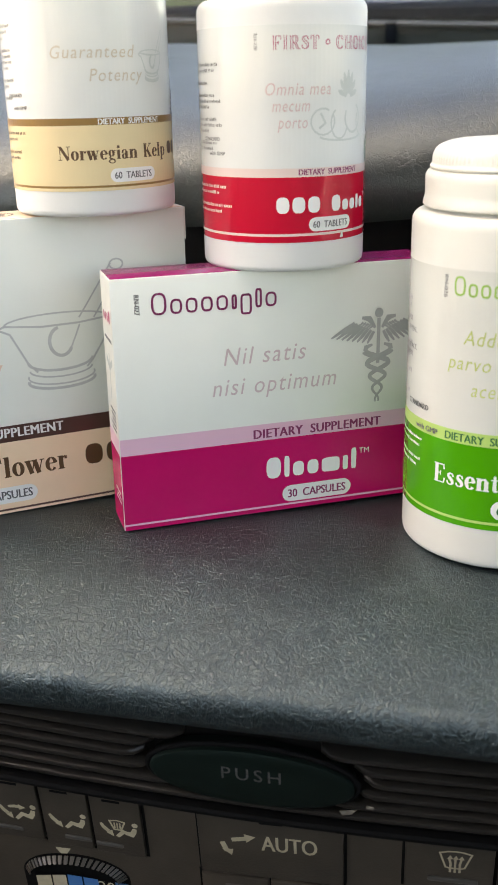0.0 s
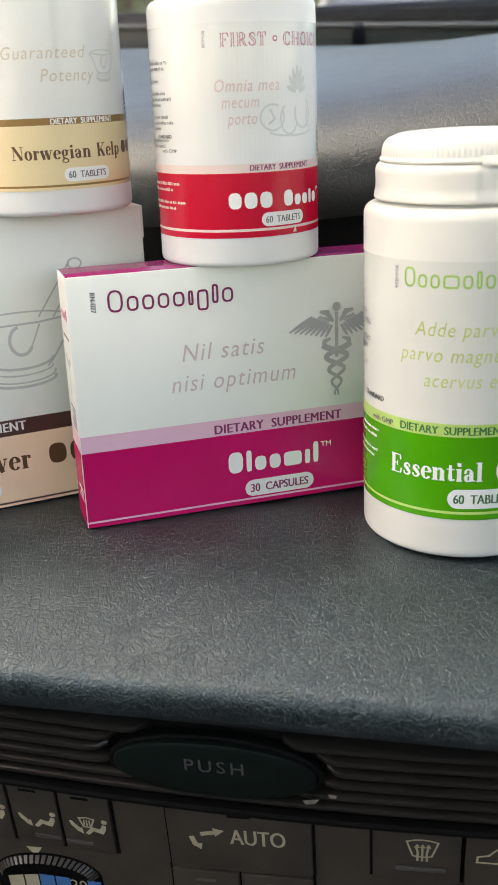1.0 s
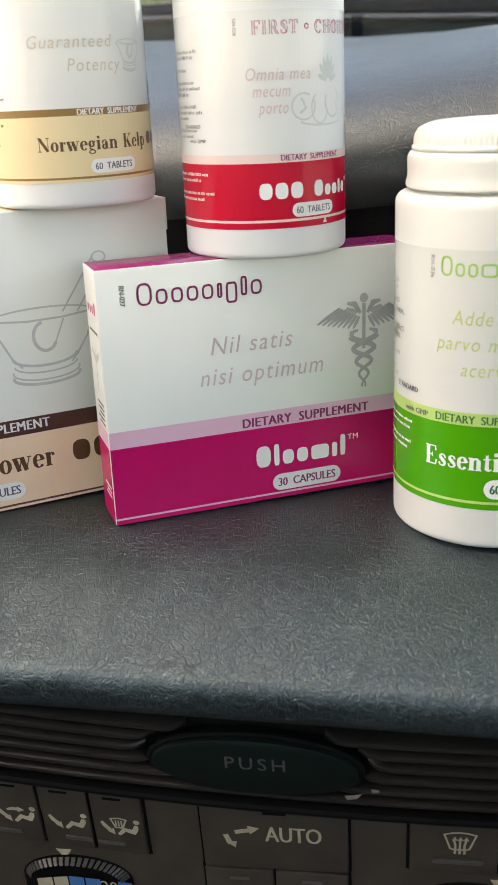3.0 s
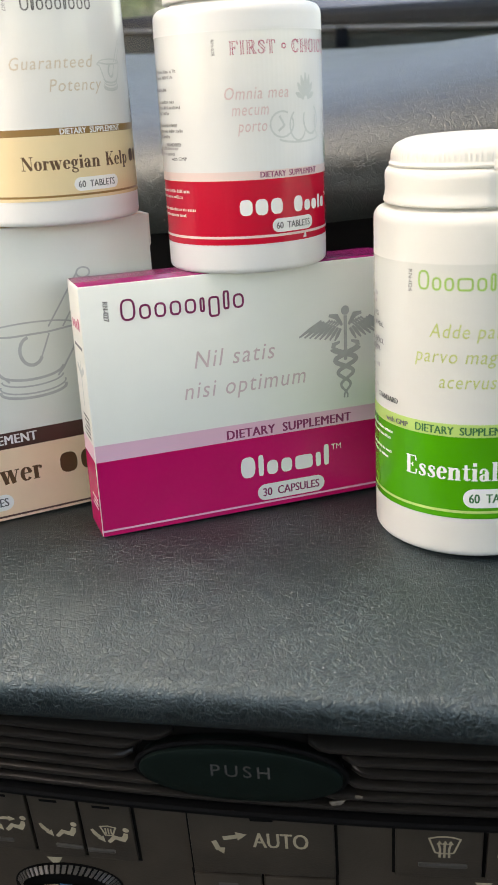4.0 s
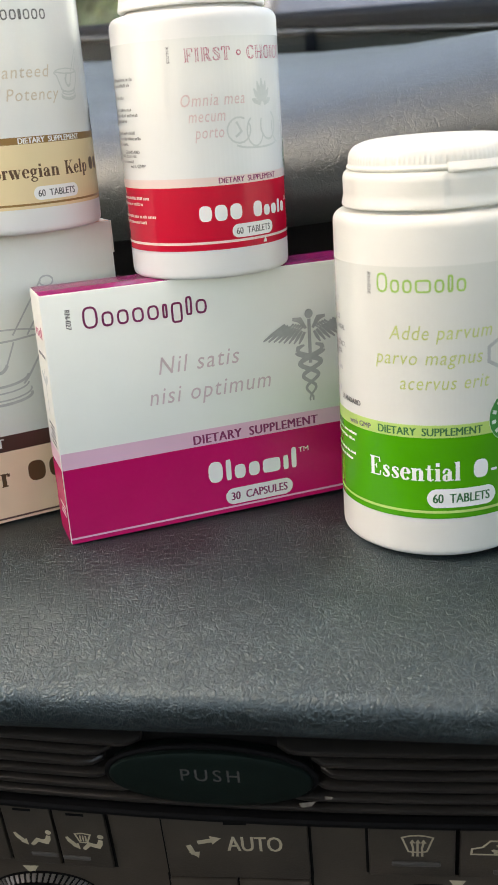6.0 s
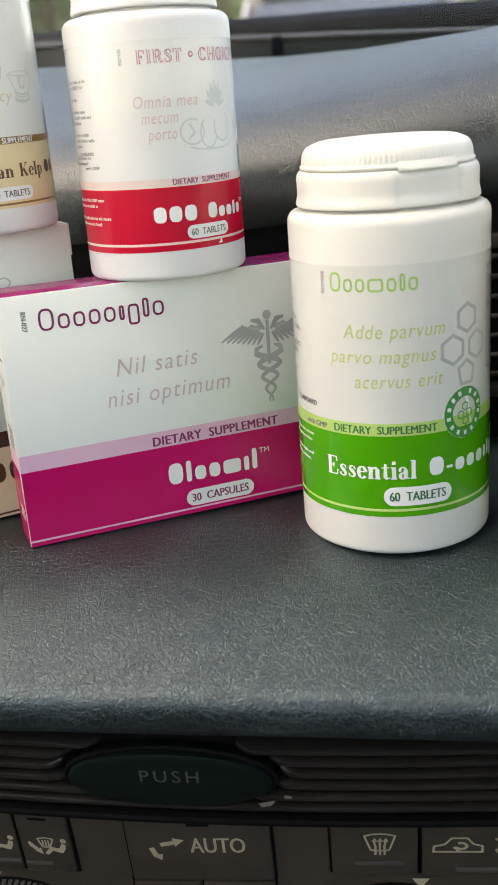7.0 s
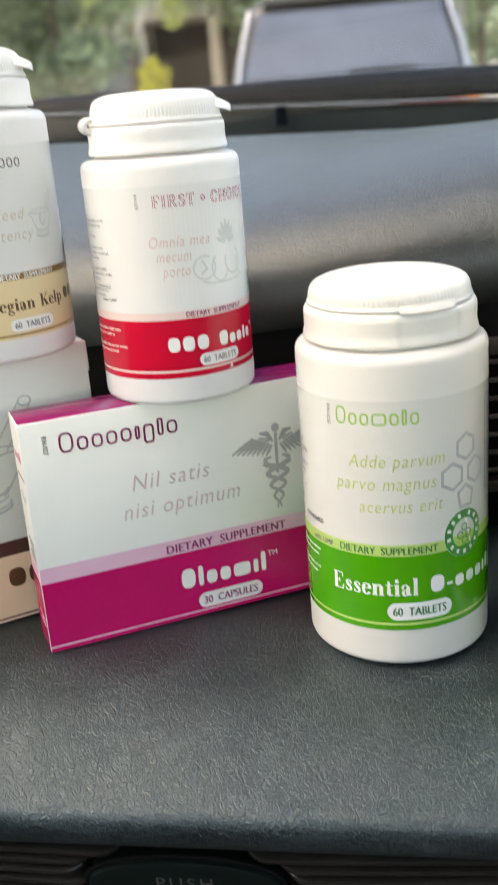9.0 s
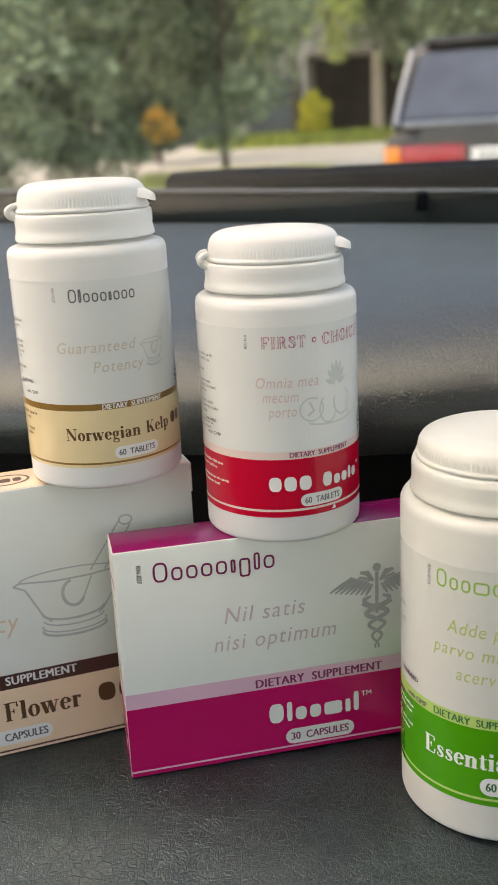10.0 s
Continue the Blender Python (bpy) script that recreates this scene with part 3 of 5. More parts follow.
def upper_profile(x):
    pts = [(0.400, 0.088), (0.3945, 0.094), (0.3932, 0.106), (0.398, 0.1165), (0.408, 0.126), (0.424, 0.1345), (0.445, 0.1415),
           (0.48, 0.1495), (0.53, 0.1575), (0.58, 0.1630), (0.62, 0.1655), (0.65, 0.1650), (0.66, 0.160), (0.662, 0.12)]
    xx = max(-0.3, min(0.3, x))
    out = []
    for y, z in pts:
        front = max(0.0, min(1.0, (0.62 - y) / 0.14)) * max(0.0, min(1.0, (z - 0.04) / 0.08))
        back = max(0.0, min(1.0, (y - 0.48) / 0.14))
        out.append(Vector((x, y - 0.05 * xx, z + front * (0.13 * max(0.0, xx) + 0.03 * min(0.0, xx)) - back * 0.035 * xx)))
    return out


sweep(upper_profile, XS, LEATHER_SOFT, "upper_pad", dashboard)
sweep(lambda x: [Vector((x, y - 0.05 * max(-0.3, min(0.3, x)), z)) for y, z in ((0.402, -0.02), (0.398, 0.05), (0.3955, 0.08), (0.3975, 0.1))], XS, WALL_MATT, "back_wall", dashboard)

# Grooved strip below the shelf, with an oval lid set in it.
strip_back = bmesh.new()
rows = []
for k in range(71):
    a = -700 + 20 * k
    rows.append([strip_back.verts.new(strip_at(a, bow(a) + b, -7)) for b in (-16, 16)])
for p, q in zip(rows, rows[1:]):
    strip_back.faces.new((p[0], p[1], q[1], q[0]))
part("strip_back", strip_back, GAP_BLACK, dashboard)
OVAL_A, OVAL_B, OVAL_W, OVAL_H = 3.4, 0.1, 31.8, 10.4


def rib(b, thick):
    """A horizontal rib that gives way round the oval lid."""
    bm = bmesh.new()
    ends = []
    dy = abs(b + 2 - OVAL_B) / (OVAL_H + 1.5)
    half = (OVAL_W + 2.4) * math.sqrt(max(0.0, 1 - dy * dy)) if dy < 1 else 0
    spans = [(-640, OVAL_A - half), (OVAL_A + half, 640)] if half else [(-640, 640)]
    for a0, a1 in spans:
        n = 200
        grid = []
        for k in range(n + 1):
            a = a0 + (a1 - a0) * k / n
            near = max(0.0, 1 - min(abs(a - a0) if a0 > -600 else 99, abs(a - a1) if a1 < 600 else 99) / 5)
            shift = bow(a) + b
            grid.append([bm.verts.new(strip_at(a, shift + db, dl - 3.5 * near ** 1.6)) for db, dl in
                         ((-thick / 2, -7), (-thick / 2, -1.0), (-thick * 0.3, -0.15), (0, 0), (thick * 0.3, -0.3), (thick / 2, -1.2), (thick / 2, -7))])
        for p, q in zip(grid, grid[1:]):
            for k in range(6):
                bm.faces.new((p[k], p[k + 1], q[k + 1], q[k]))
        bm.faces.new(grid[0])
        bm.faces.new(grid[-1][::-1])
    bmesh.ops.recalc_face_normals(bm, faces=bm.faces)
    return bm


for k in range(6):
    part("rib", rib(-11.2 + 4.55 * k, 2.7), BLACK_PLASTIC, dashboard)
lower_lip = bmesh.new()
rows = []
for k in range(71):
    a = -700 + 20 * k
    rows.append([lower_lip.verts.new(strip_at(a, bow(a) + b, l)) for b, l in ((15.2, -8), (15.0, 0.6), (15.8, 1.3), (17.2, 1.0), (18.0, -0.5), (18.4, -30))])
for p, q in zip(rows, rows[1:]):
    for k in range(5):
        lower_lip.faces.new((p[k], p[k + 1], q[k + 1], q[k]))
part("lower_trim", lower_lip, WALL_MATT, dashboard)

cup_holder = thing("cup_holder", pose(0, 0, 0), "closed dark green-black oval push lid in the dashboard", "cup holder")
lid = bmesh.new()
rings = []
for scale, lift in ((1.0, -6), (1.0, 0.1), (0.985, 0.6), (0.95, 0.8), (0.8, 1.1), (0.5, 1.3), (0.2, 1.35)):
    ring = []
    for k in range(72):
        t = 2 * math.pi * k / 72
        c, s = math.cos(t), math.sin(t)
        a = OVAL_A + OVAL_W * scale * c
        ring.append(lid.verts.new(strip_at(a, OVAL_B + 0.045 * (a - OVAL_A) + OVAL_H * scale * math.copysign(abs(s) ** 0.92, s), lift)))
    rings.append(ring)
for p, q in zip(rings, rings[1:]):
    for k in range(72):
        lid.faces.new((p[k], p[(k + 1) % 72], q[(k + 1) % 72], q[k]))
lid.faces.new(rings[-1])
bmesh.ops.recalc_face_normals(lid, faces=lid.faces)
oval_lid = part("lid", lid, LID_GREEN, cup_holder)
Print().text("PUSH", 0, 0, 18.3, 4.6, spacing=1.3).onto("lettering", lambda s, z, l: strip_at(-5.4 + s, -0.3 - z + 0.035 * s, l), GREY_MARK, oval_lid, 1.45, "worn grey letters")
surround = bmesh.new()
ring_pts = [strip_at(OVAL_A + (OVAL_W + 0.9) * math.cos(t), OVAL_B + 0.045 * OVAL_W * math.cos(t) + (OVAL_H + 0.9) * math.sin(t), -1.5)
            for t in [2 * math.pi * k / 72 for k in range(73)]]
tube(surround, ring_pts, 0.0010, 8)
part("surround", surround, WALL_MATT, cup_holder)
chip = Print()
chip.poly([(30.5, 9.2), (36.0, 8.2), (34.4, 10.2), (31.5, 10.9)]).poly([(38.6, 6.0), (41.2, 6.4), (40.6, 7.6), (38.8, 7.4)])
chip.onto("wear_mark", strip_at, WORN, cup_holder, 0.9, "bare worn edge")

# ---------------------------------------------------------------- climate control panel
climate = thing("climate_control_panel", pose(0, 0, 0), "brown-black climate control panel with pale symbols", "control panel")


def slab(a0, a1, b0, b1, l0, l1, bevel, at=None, turn=0.0):
    """A bevelled plate on the panel."""
    at = at or panel_at
    bm = boxed((a0, b0, l0), (a1, b1, l1), bevel)
    ca, cb = (a0 + a1) / 2, (b0 + b1) / 2
    for v in bm.verts:
        a, b, l = v.co
        v.co = at(a, b + math.tan(radians(turn)) * (a - ca), l)
    bmesh.ops.recalc_face_normals(bm, faces=bm.faces)
    return bm


part("face_plate", slab(-330, 330, -34, 75, -12, -1.2, 1), PANEL_PLASTIC, climate)


def button(a0, a1, b0, b1, turn=0.0, lift=0.8):
    part("gap", slab(a0 - 1.0, a1 + 1.0, b0 - 1.0, b1 + 1.0, -2.0, -1.05, 0.0, turn=turn), GAP_BLACK, climate)
    return part("button", slab(a0, a1, b0, b1, -1.5, lift, 0.6, turn=turn), PANEL_PLASTIC, climate)


def icon(pr, parent, a, b, size=1.0, turn=0.0, mat=ICON_CREAM, lift=0.88, name="symbol"):
    w = math.tan(radians(turn))
    return pr.onto(name, lambda s, z, l: panel_at(a + s * size, b - z * size + w * s * size, l), mat, parent, lift)


def seat_and_flow(kind):
    """An airflow symbol: a seat, and arrows that show where the air goes."""
    p = Print().line([(-1.0, -3.4), (-0.2, -2.6), (1.5, -0.5), (2.6, -0.9), (4.6, -1.4), (5.5, 0.2), (5.9, 2.0)], 1.9, widths=[1.3, 1.5, 1.7, 1.9, 2.2, 2.0, 1.5])
    p.disc(6.1, 3.7, 1.15, 1.15, 16)
    if kind in "bfw":
        p.line([(-6.6, 2.6), (-5.6, 0.6), (-4.0, -1.2)], 1.6, widths=[1.0, 1.7, 1.7]).poly([(-5.0, -2.0), (-2.2, -3.6), (-2.6, -0.2)])
    if kind in "bv":
        p.line([(-3.4, 2.4), (-1.0, 3.0), (0.8, 2.9)], 1.5, widths=[1.0, 1.5, 1.5]).poly([(0.6, 1.5), (3.2, 2.8), (0.6, 4.3)])
    if kind == "w":
        p.line([(-3.2, 4.4), (-1.8, 0.2), (0.8, 0.2), (2.4, 4.4), (-0.4, 5.0)], 0.65, closed=True)
        for k in (-1.0, 0.0, 1.0):
            p.line([(k - 0.45, 0.8), (k - 0.45, 3.8)], 0.55)
    return p


def demist(width):
    p = Print().line([(-5, 4.2), (-3, -2.2), (-1.6, -2.6), (1.6, -2.6), (3, -2.2), (5, 4.2), (2.4, 5.0), (0, 5.2), (-2.4, 5.0)], 0.65, closed=True)
    for k in (-1.8, 0.0, 1.8):
        p.line([(k * 0.85, -4.6), (k * 0.8, -0.6), (k * 1.1, 2.0)], 0.75).poly([(k - 0.9, 1.6), (k + 1.1, 1.6), (k + 0.15, 3.4)])
    return p


# Air distribution buttons, set on a slight slope.
for a0, a1, top, low, kind in ((-112.5, -95.2, -22.2, 8.2, "v"), (-94.2, -76.8, -20.6, 10.6, "b"), (-75.8, -58.4, -18.6, 12.8, "f"), (-57.4, -39.2, -16.4, 14.4, "w")):
    b = button(a0, a1, top, low, turn=4.6)
    mid = (a0 + a1) / 2
    icon(seat_and_flow(kind), b, mid + 0.6, (top + low) / 2 + 2.4, 0.98, turn=4.6)
    icon(Print().pill(-3.2, 3.2, -0.6, 0.6, 0.2), b, mid - 1, top + 3.6, 1, 4.6, GAP_BLACK, name="indicator_window")
    side = 3.6 if kind in "vf" else -3.6
    bar = slab(mid + side - 5.0, mid + side + 5.0, low - 6.2, low - 4.4, 0.5, 1.5, 0.5, turn=4.6)
    part("grip_bar", bar, LENS_AND_GLINT, b)
auto = button(-18.8, 31.8, -13.4, 17.8, lift=1.2)
icon(Print().text("AUTO", 0, 0, 19.2, 7.2, bold=0.015), auto, 3.5, 3.4, lift=1.28, name="lettering")
icon(Print().line([(-10.2, 0.2), (-8.6, -4.4)], 1.9).poly([(-10.4, -3.4), (-6.4, -3.0), (-7.0, -6.2)]).line([(-6.8, 1.6), (-1.0, 3.0)], 1.9).poly([(-1.6, 0.8), (1.8, 4.0), (-2.4, 5.0)]),
     auto, -0.2, 1.2, lift=1.28)
icon(Print().pill(-4, 4, -0.7, 0.7, 0.2), auto, 7, -10.2, 1, 0, GAP_BLACK, 1.28, "indicator_window")
for a0, a1 in ((-19.2, 5.2), (6.0, 31.6)):
    low_button = button(a0, a1, 19.6, 44)
    icon(Print().pill(-3.6, 3.6, -0.8, 0.8, 0.2), low_button, (a0 + a1) / 2, 24.0, 1, 0, LENS_AND_GLINT, name="indicator_window")
screen_button = button(52.4, 81.8, -12.8, 14.9, lift=1.0)
icon(demist(10), screen_button, 69.0, -0.2, 1.05, lift=1.08)
part("grip_bar", slab(60.2, 76.8, 7.2, 9.4, 0.7, 1.7, 0.5), LENS_AND_GLINT, screen_button)
recirc = button(83.2, 134.0, -13.4, 15.2, lift=1.0)
car_mark = Print().line([(-8.2, -3.2), (-8.0, -0.6), (-4.4, 0.4), (-2.0, 3.4), (3.2, 3.4), (5.2, 0.6), (8.2, -0.4), (8.2, -3.2)], 0.75, closed=True)
car_mark.arc(0.8, -0.4, 2.2, 1.5, 200, 470, 1.1).poly([(-0.6, -3.0), (-0.6, -0.6), (2.4, -1.8)])
icon(car_mark, recirc, 95.2, -0.2, 1.0, lift=1.08)
icon(Print().line([(0, 3.4), (3.0, 0.4), (8, -0.6), (8, -3.2), (0.6, -3.2)], 0.8).line([(0.2, -2.6), (4.6, 1.2)], 1.0), recirc, 107.6, -0.2, 1.0, lift=1.08)
part("grip_bar", slab(94.6, 124, 10.6, 12.8, 0.7, 1.7, 0.5), LENS_AND_GLINT, recirc)
icon(Print().pill(-3.6, 3.6, -0.8, 0.8, 0.2), recirc, 93, -9.8, 1, 0, GAP_BLACK, 1.08, "indicator_window")


def thumbwheel(a, b, radius, blue):
    """A knurled wheel that shows through a slot, with its printed scale."""
    slot = bmesh.new()
    rim = [(a + radius * 0.80 * math.cos(math.pi * k / 24), b + 9 - 11.5 * math.sin(math.pi * k / 24)) for k in range(25)]
    rim += [(a - radius * 0.80, b + 26), (a + radius * 0.80, b + 26)]
    low, high = [[slot.verts.new(panel_at(x, y, l)) for x, y in rim] for l in (-2.2, -1.0)]
    slot.faces.new(high)
    for k in range(len(rim)):
        q = (k + 1) % len(rim)
        slot.faces.new((low[k], low[q], high[q], high[k]))
    part("slot", slot, GAP_BLACK, climate, smooth=False)
    n = 25
    drum = bmesh.new()
    rows = []
    for k in range(n + 1):
        t = math.pi * k / n
        rows.append([drum.verts.new(panel_at(a - r * math.cos(t), b + 8 - 9.5 * math.sin(t) * r / (radius * 0.76) + dy, l))
                     for r, l, dy in ((radius * 0.76, -1.2, 0), (radius * 0.66, 1.2, 0), (radius * 0.60, -1.4, 0.6))])
    for p, q in zip(rows, rows[1:]):
        for k in range(2):
            drum.faces.new((p[k], p[k + 1], q[k + 1], q[k]))
    bmesh.ops.recalc_face_normals(drum, faces=drum.faces)
    ob = part("thumbwheel", drum, GAP_BLACK, climate, "knurled black wheel")
    for k in range(n):
        t0, t1 = math.pi * (k + 0.12) / n, math.pi * (k + 0.72) / n
        quad = [(a - r * math.cos(t), b + 8 - 9.5 * math.sin(t) * r / (radius * 0.76), l) for r, l in ((radius * 0.76, -0.6), (radius * 0.66, 2.0)) for t in (t0, t1)]
        knurl = bmesh.new()
        lo = [knurl.verts.new(panel_at(x, y, l)) for x, y, l in quad]
        hi = [knurl.verts.new(panel_at(x, y + 0.9, l - 2.4)) for x, y, l in quad]
        knurl.faces.new((lo[0], lo[1], lo[3], lo[2]))
        knurl.faces.new((hi[0], hi[2], hi[3], hi[1]))
        for i, j in ((0, 1), (1, 3), (3, 2), (2, 0)):
            knurl.faces.new((lo[i], hi[i], hi[j], lo[j]))
        bmesh.ops.recalc_face_normals(knurl, faces=knurl.faces)
        # lighter than the black wheel: the knurls' edge glint is put into the colour
        part("knurl", knurl, LENS_AND_GLINT, ob, smooth=False)
    if blue:
        scale = Print()
        for k, (s0, s1) in enumerate(((-15.5, -9.6), (-9.0, -3.6))):
            scale.poly([(s0, 3.4 - 0.12 * abs(s0) ** 1.25), (s1, 3.4 - 0.12 * abs(s1) ** 1.25), (s1, -3.4 - 0.10 * abs(s1) ** 1.25), (s0, -3.4 - 0.10 * abs(s0) ** 1.25)])
        icon(scale, ob, a, b + 10.5, 1, 4.6, ICON_CREAM, 0.6, "scale")
        scale = Print()
        for s0, s1 in ((-3.0, 2.6), (3.2, 8.8), (15.4, 20.6)):
            scale.poly([(s0, 3.2), (s1, 3.2), (s1, -3.6), (s0, -3.6)])
        icon(scale, ob, a, b + 10.5, 1, 4.6, DIAL_BLUE, 0.6, "blue_scale")
        icon(Print().text("20", 0, 0, 6.4, 5.0), ob, a + 8.8, b + 13.4, 1, 4.6, ICON_CREAM, 0.75, "numeral")
    return ob


thumbwheel(-68, 21.8, 26, True)
thumbwheel(74, 24.0, 26, False)
for a, b in ((-71.4, 17.8), (83.0, 20.6)):
    icon(Print().poly([(-3.0, 1.4), (3.0, 1.4), (0.8, -2.4), (-0.8, -2.4)]), climate, a, b, 1, 0, ICON_CREAM, -1.05, "pointer")
icon(Print().text("TEMP", 0, 0, 9, 3.2), climate, -106, 23.4, 1, 4.6, GREY_MARK, -1.05, "lettering")
part("console_front", slab(-420, 420, 75, 330, -24, -2, 2), PANEL_PLASTIC, climate)

# Air vent in the back wall of the shelf.
vent = thing("air_vent", pose(0.118, 0.384, 0.052), "black slatted air vent in the dashboard wall", "air vent")
part("backing", boxed((-0.045, 0.002, -0.03), (0.045, 0.012, 0.03)), GAP_BLACK, vent)
frame_bm = bmesh.new()
for lo, hi in (((-0.047, -0.004, 0.028), (0.047, 0.006, 0.033)), ((-0.047, -0.004, -0.033), (0.047, 0.006, -0.028)),
               ((-0.047, -0.004, -0.0285), (-0.0425, 0.006, 0.0285)), ((0.0425, -0.004, -0.0285), (0.047, 0.006, 0.0285))):
    box(frame_bm, lo, hi, 0.0008)
part("frame", frame_bm, BLACK_PLASTIC, vent)
for k in range(7):
    part("slat", boxed((-0.0425, -0.0035, -0.0008), (0.0425, 0.006, 0.0008), 0.0004, pose(0, 0, -0.024 + 0.008 * k, -18)), BLACK_PLASTIC, vent)

# ---------------------------------------------------------------- supplement boxes


def carton(name, m, wide, high, deep, label, group="", top=None, side=None, flap=False):
    """A folded card box; its origin is the front lower left corner."""
    ob = thing(name, m, label, "box", group)
    part("body", boxed((0, 0.0002, 0), (wide, deep, high - 0.0002), 0.0005), CARD_WHITE, ob)
    lid_bm = boxed((0.0004, 0.0007, high - 0.0003), (wide - 0.0004, deep - 0.0005, high), 0.00012)
    part("top_flap", lid_bm, top, ob)
    if flap:
        bm = boxed((wide, 0.0006, high - 0.0115), (wide + 0.0006, deep - 0.001, high - 0.0002), 0.0002)
        part("tuck_flap", bm, CARD_EDGE, ob)
    return ob


BOX_YAW = 23.57
magenta_box = carton("supplement_box", pose(-0.0761, 0.2995, -0.0005, 0, 0.5, BOX_YAW), 0.1135, 0.0884, 0.0195,
                     "white and magenta capsule carton standing on the shelf", "supplement packs", top=MAGENTA_SHADED)
W1 = 113.3
Print().band(0.2, W1, 2.5, 27.9).onto("magenta_panel", on_card, MAGENTA, magenta_box, 0.05)
Print().band(0.2, W1, 0.25, 1.8).onto("base_band", on_card, MAGENTA, magenta_box, 0.05)
Print().band(0.2, W1, 1.8, 2.5).onto("rule", on_card, PINK_BAND, magenta_box, 0.05)
Print().band(0.2, W1, 27.9, 33.9).onto("pink_band", on_card, PINK_BAND, magenta_box, 0.05)
Print().blocks("Cxxxxiptx", 13.2, 75.6, 43.0, 7.4, outline=0.75).pieces("range_mark_block", on_card, MAGENTA_TEXT, magenta_box, 0.06)
Print().text("RN-027", 0, 0, 6.6, 1.7, turn=-90, bold=0.03).onto("code", lambda s, z, l: on_card(7.6 + s, 82.7 + z, l), DARK_INK, magenta_box, 0.06)
Print().text("Nil satis", 37.2, 56.4, 29.6, 6.0, shear=0.22, bold=-0.006, spacing=1.15).onto("motto", on_card, PINK_INK, magenta_box, 0.06)
Print().text("nisi optimum", 33.0, 45.8, 45.2, 6.0, shear=0.22, bold=-0.006, spacing=1.15).onto("motto", on_card, PINK_INK, magenta_box, 0.06)
Print().text("DIETARY  SUPPLEMENT", 47.5, 28.75, 48.2, 3.3, bold=0.035, spacing=1.08).onto("lettering", on_card, MAGENTA_TEXT, magenta_box, 0.1)
Print().blocks("Clxxmil", 52.0, 12.9, 34.6, 8.0).pieces("name_mark_block", on_card, WHITE_INK, magenta_box, 0.1)
Print().text("TM", 87.6, 18.6, 4.0, 2.0).onto("lettering", on_card, WHITE_INK, magenta_box, 0.1)
Print().pill(58.0, 84.6, 3.1, 9.4).onto("count_field", on_card, WHITE_INK, magenta_box, 0.1)
Print().text("30  CAPSULES", 60.2, 4.7, 22.2, 3.1, bold=0.025).onto("lettering", on_card, MAGENTA_TEXT, magenta_box, 0.14)


def caduceus(p, cx, z0, z1):
    h = z1 - z0
    p.line([(cx, z0 + 0.42 * h), (cx, z1 - 0.10 * h)], 1.3)
    p.disc(cx, z1 - 0.045 * h, 1.6, 1.7)
    for sgn in (-1, 1):
        # wing: an upper row of short feathers and a lower row of long ones
        p.line([(cx + sgn * 1.3, z1 - 0.2 * h), (cx + sgn * 3.6, z1 - 0.1 * h), (cx + sgn * 6.4, z1 - 0.085 * h)], 1.5, widths=[1.0, 2.0, 1.0])
        for k in range(8):
            a0 = (cx + sgn * (1.8 + 1.05 * k), z1 - (0.235 - 0.015 * k) * h)
            tip = (cx + sgn * (4.2 + 1.95 * k), z1 - (0.36 - 0.012 * k) * h)
            mid = ((a0[0] + tip[0]) / 2, (a0[1] + tip[1]) / 2)
            p.line([a0, mid, tip], 1.2, widths=[1.0, 1.35, 0.6])
        for k in range(5):
            a0 = (cx + sgn * (1.9 + 1.0 * k), z1 - (0.165 - 0.008 * k) * h)
            p.line([a0, (a0[0] + sgn * 1.9, a0[1] - 1.5)], 0.85, widths=[0.85, 0.5])
        # snake: a wave that narrows towards the foot, with its head turned outwards
        pts, ws = [], []
        for k in range(61):
            t = k / 60
            amp = 4.6 * (1 - t) ** 0.9 + 0.5
            pts.append((cx + sgn * amp * math.cos(t * math.pi * 4.0) * (1 if t > 0.02 else 1), z1 - (0.44 + 0.56 * t) * h))
            ws.append(2.2 * (1 - 0.72 * t))
        p.line(pts, 1.5, widths=ws, lift=0.012 if sgn > 0 else 0.0)
        p.line([(cx + sgn * 4.9, z1 - 0.44 * h), (cx + sgn * 4.6, z1 - 0.40 * h), (cx + sgn * 2.2, z1 - 0.375 * h)], 1.2, widths=[1.7, 1.6, 0.8])
    return p


caduceus(Print(), 94.0, 37.8, 71.8).onto("staff_emblem", on_card, GREY_INK, magenta_box, 0.07)
side_print = Print().band(0.6, 18.8, 0.25, 27.9)
side_print.onto("side_magenta", on_card_side, MAGENTA, magenta_box, 0.04)
Print().band(0.6, 18.8, 27.9, 33.9).onto("side_pink", on_card_side, PINK_BAND, magenta_box, 0.04)
Print().band(0.6, 18.8, 34.0, 87.4).onto("side_white", on_card_side, CARD_EDGE, magenta_box, 0.04)
rows = Print()
for k in range(5):
    rows.band(3.0, 13.5 - 1.4 * (k % 3), 42.0 - 1.7 * k, 42.9 - 1.7 * k)
rows.band(2.5, 16.0, 66.5, 67.6)
rows.onto("fine_print", on_card_side, DARK_INK, magenta_box, 0.08)["kind"] = "stuff"
Print().blocks("Cxxx", 3.0, 73.0, 13.0, 4.2).pieces("maker_mark_block", on_card_side, RED_INK, magenta_box, 0.08)
Print().line([(9.5, 46), (9.5, 62)], 1.0).line([(4, 60), (9.5, 57), (15, 60)], 2.2).onto("staff_emblem", on_card_side, PALE_INK, magenta_box, 0.08)
rows = Print()
for k in range(3):
    rows.band(3.0, 12.5 - 2 * (k % 2), 12.4 - 1.7 * k, 13.3 - 1.7 * k)
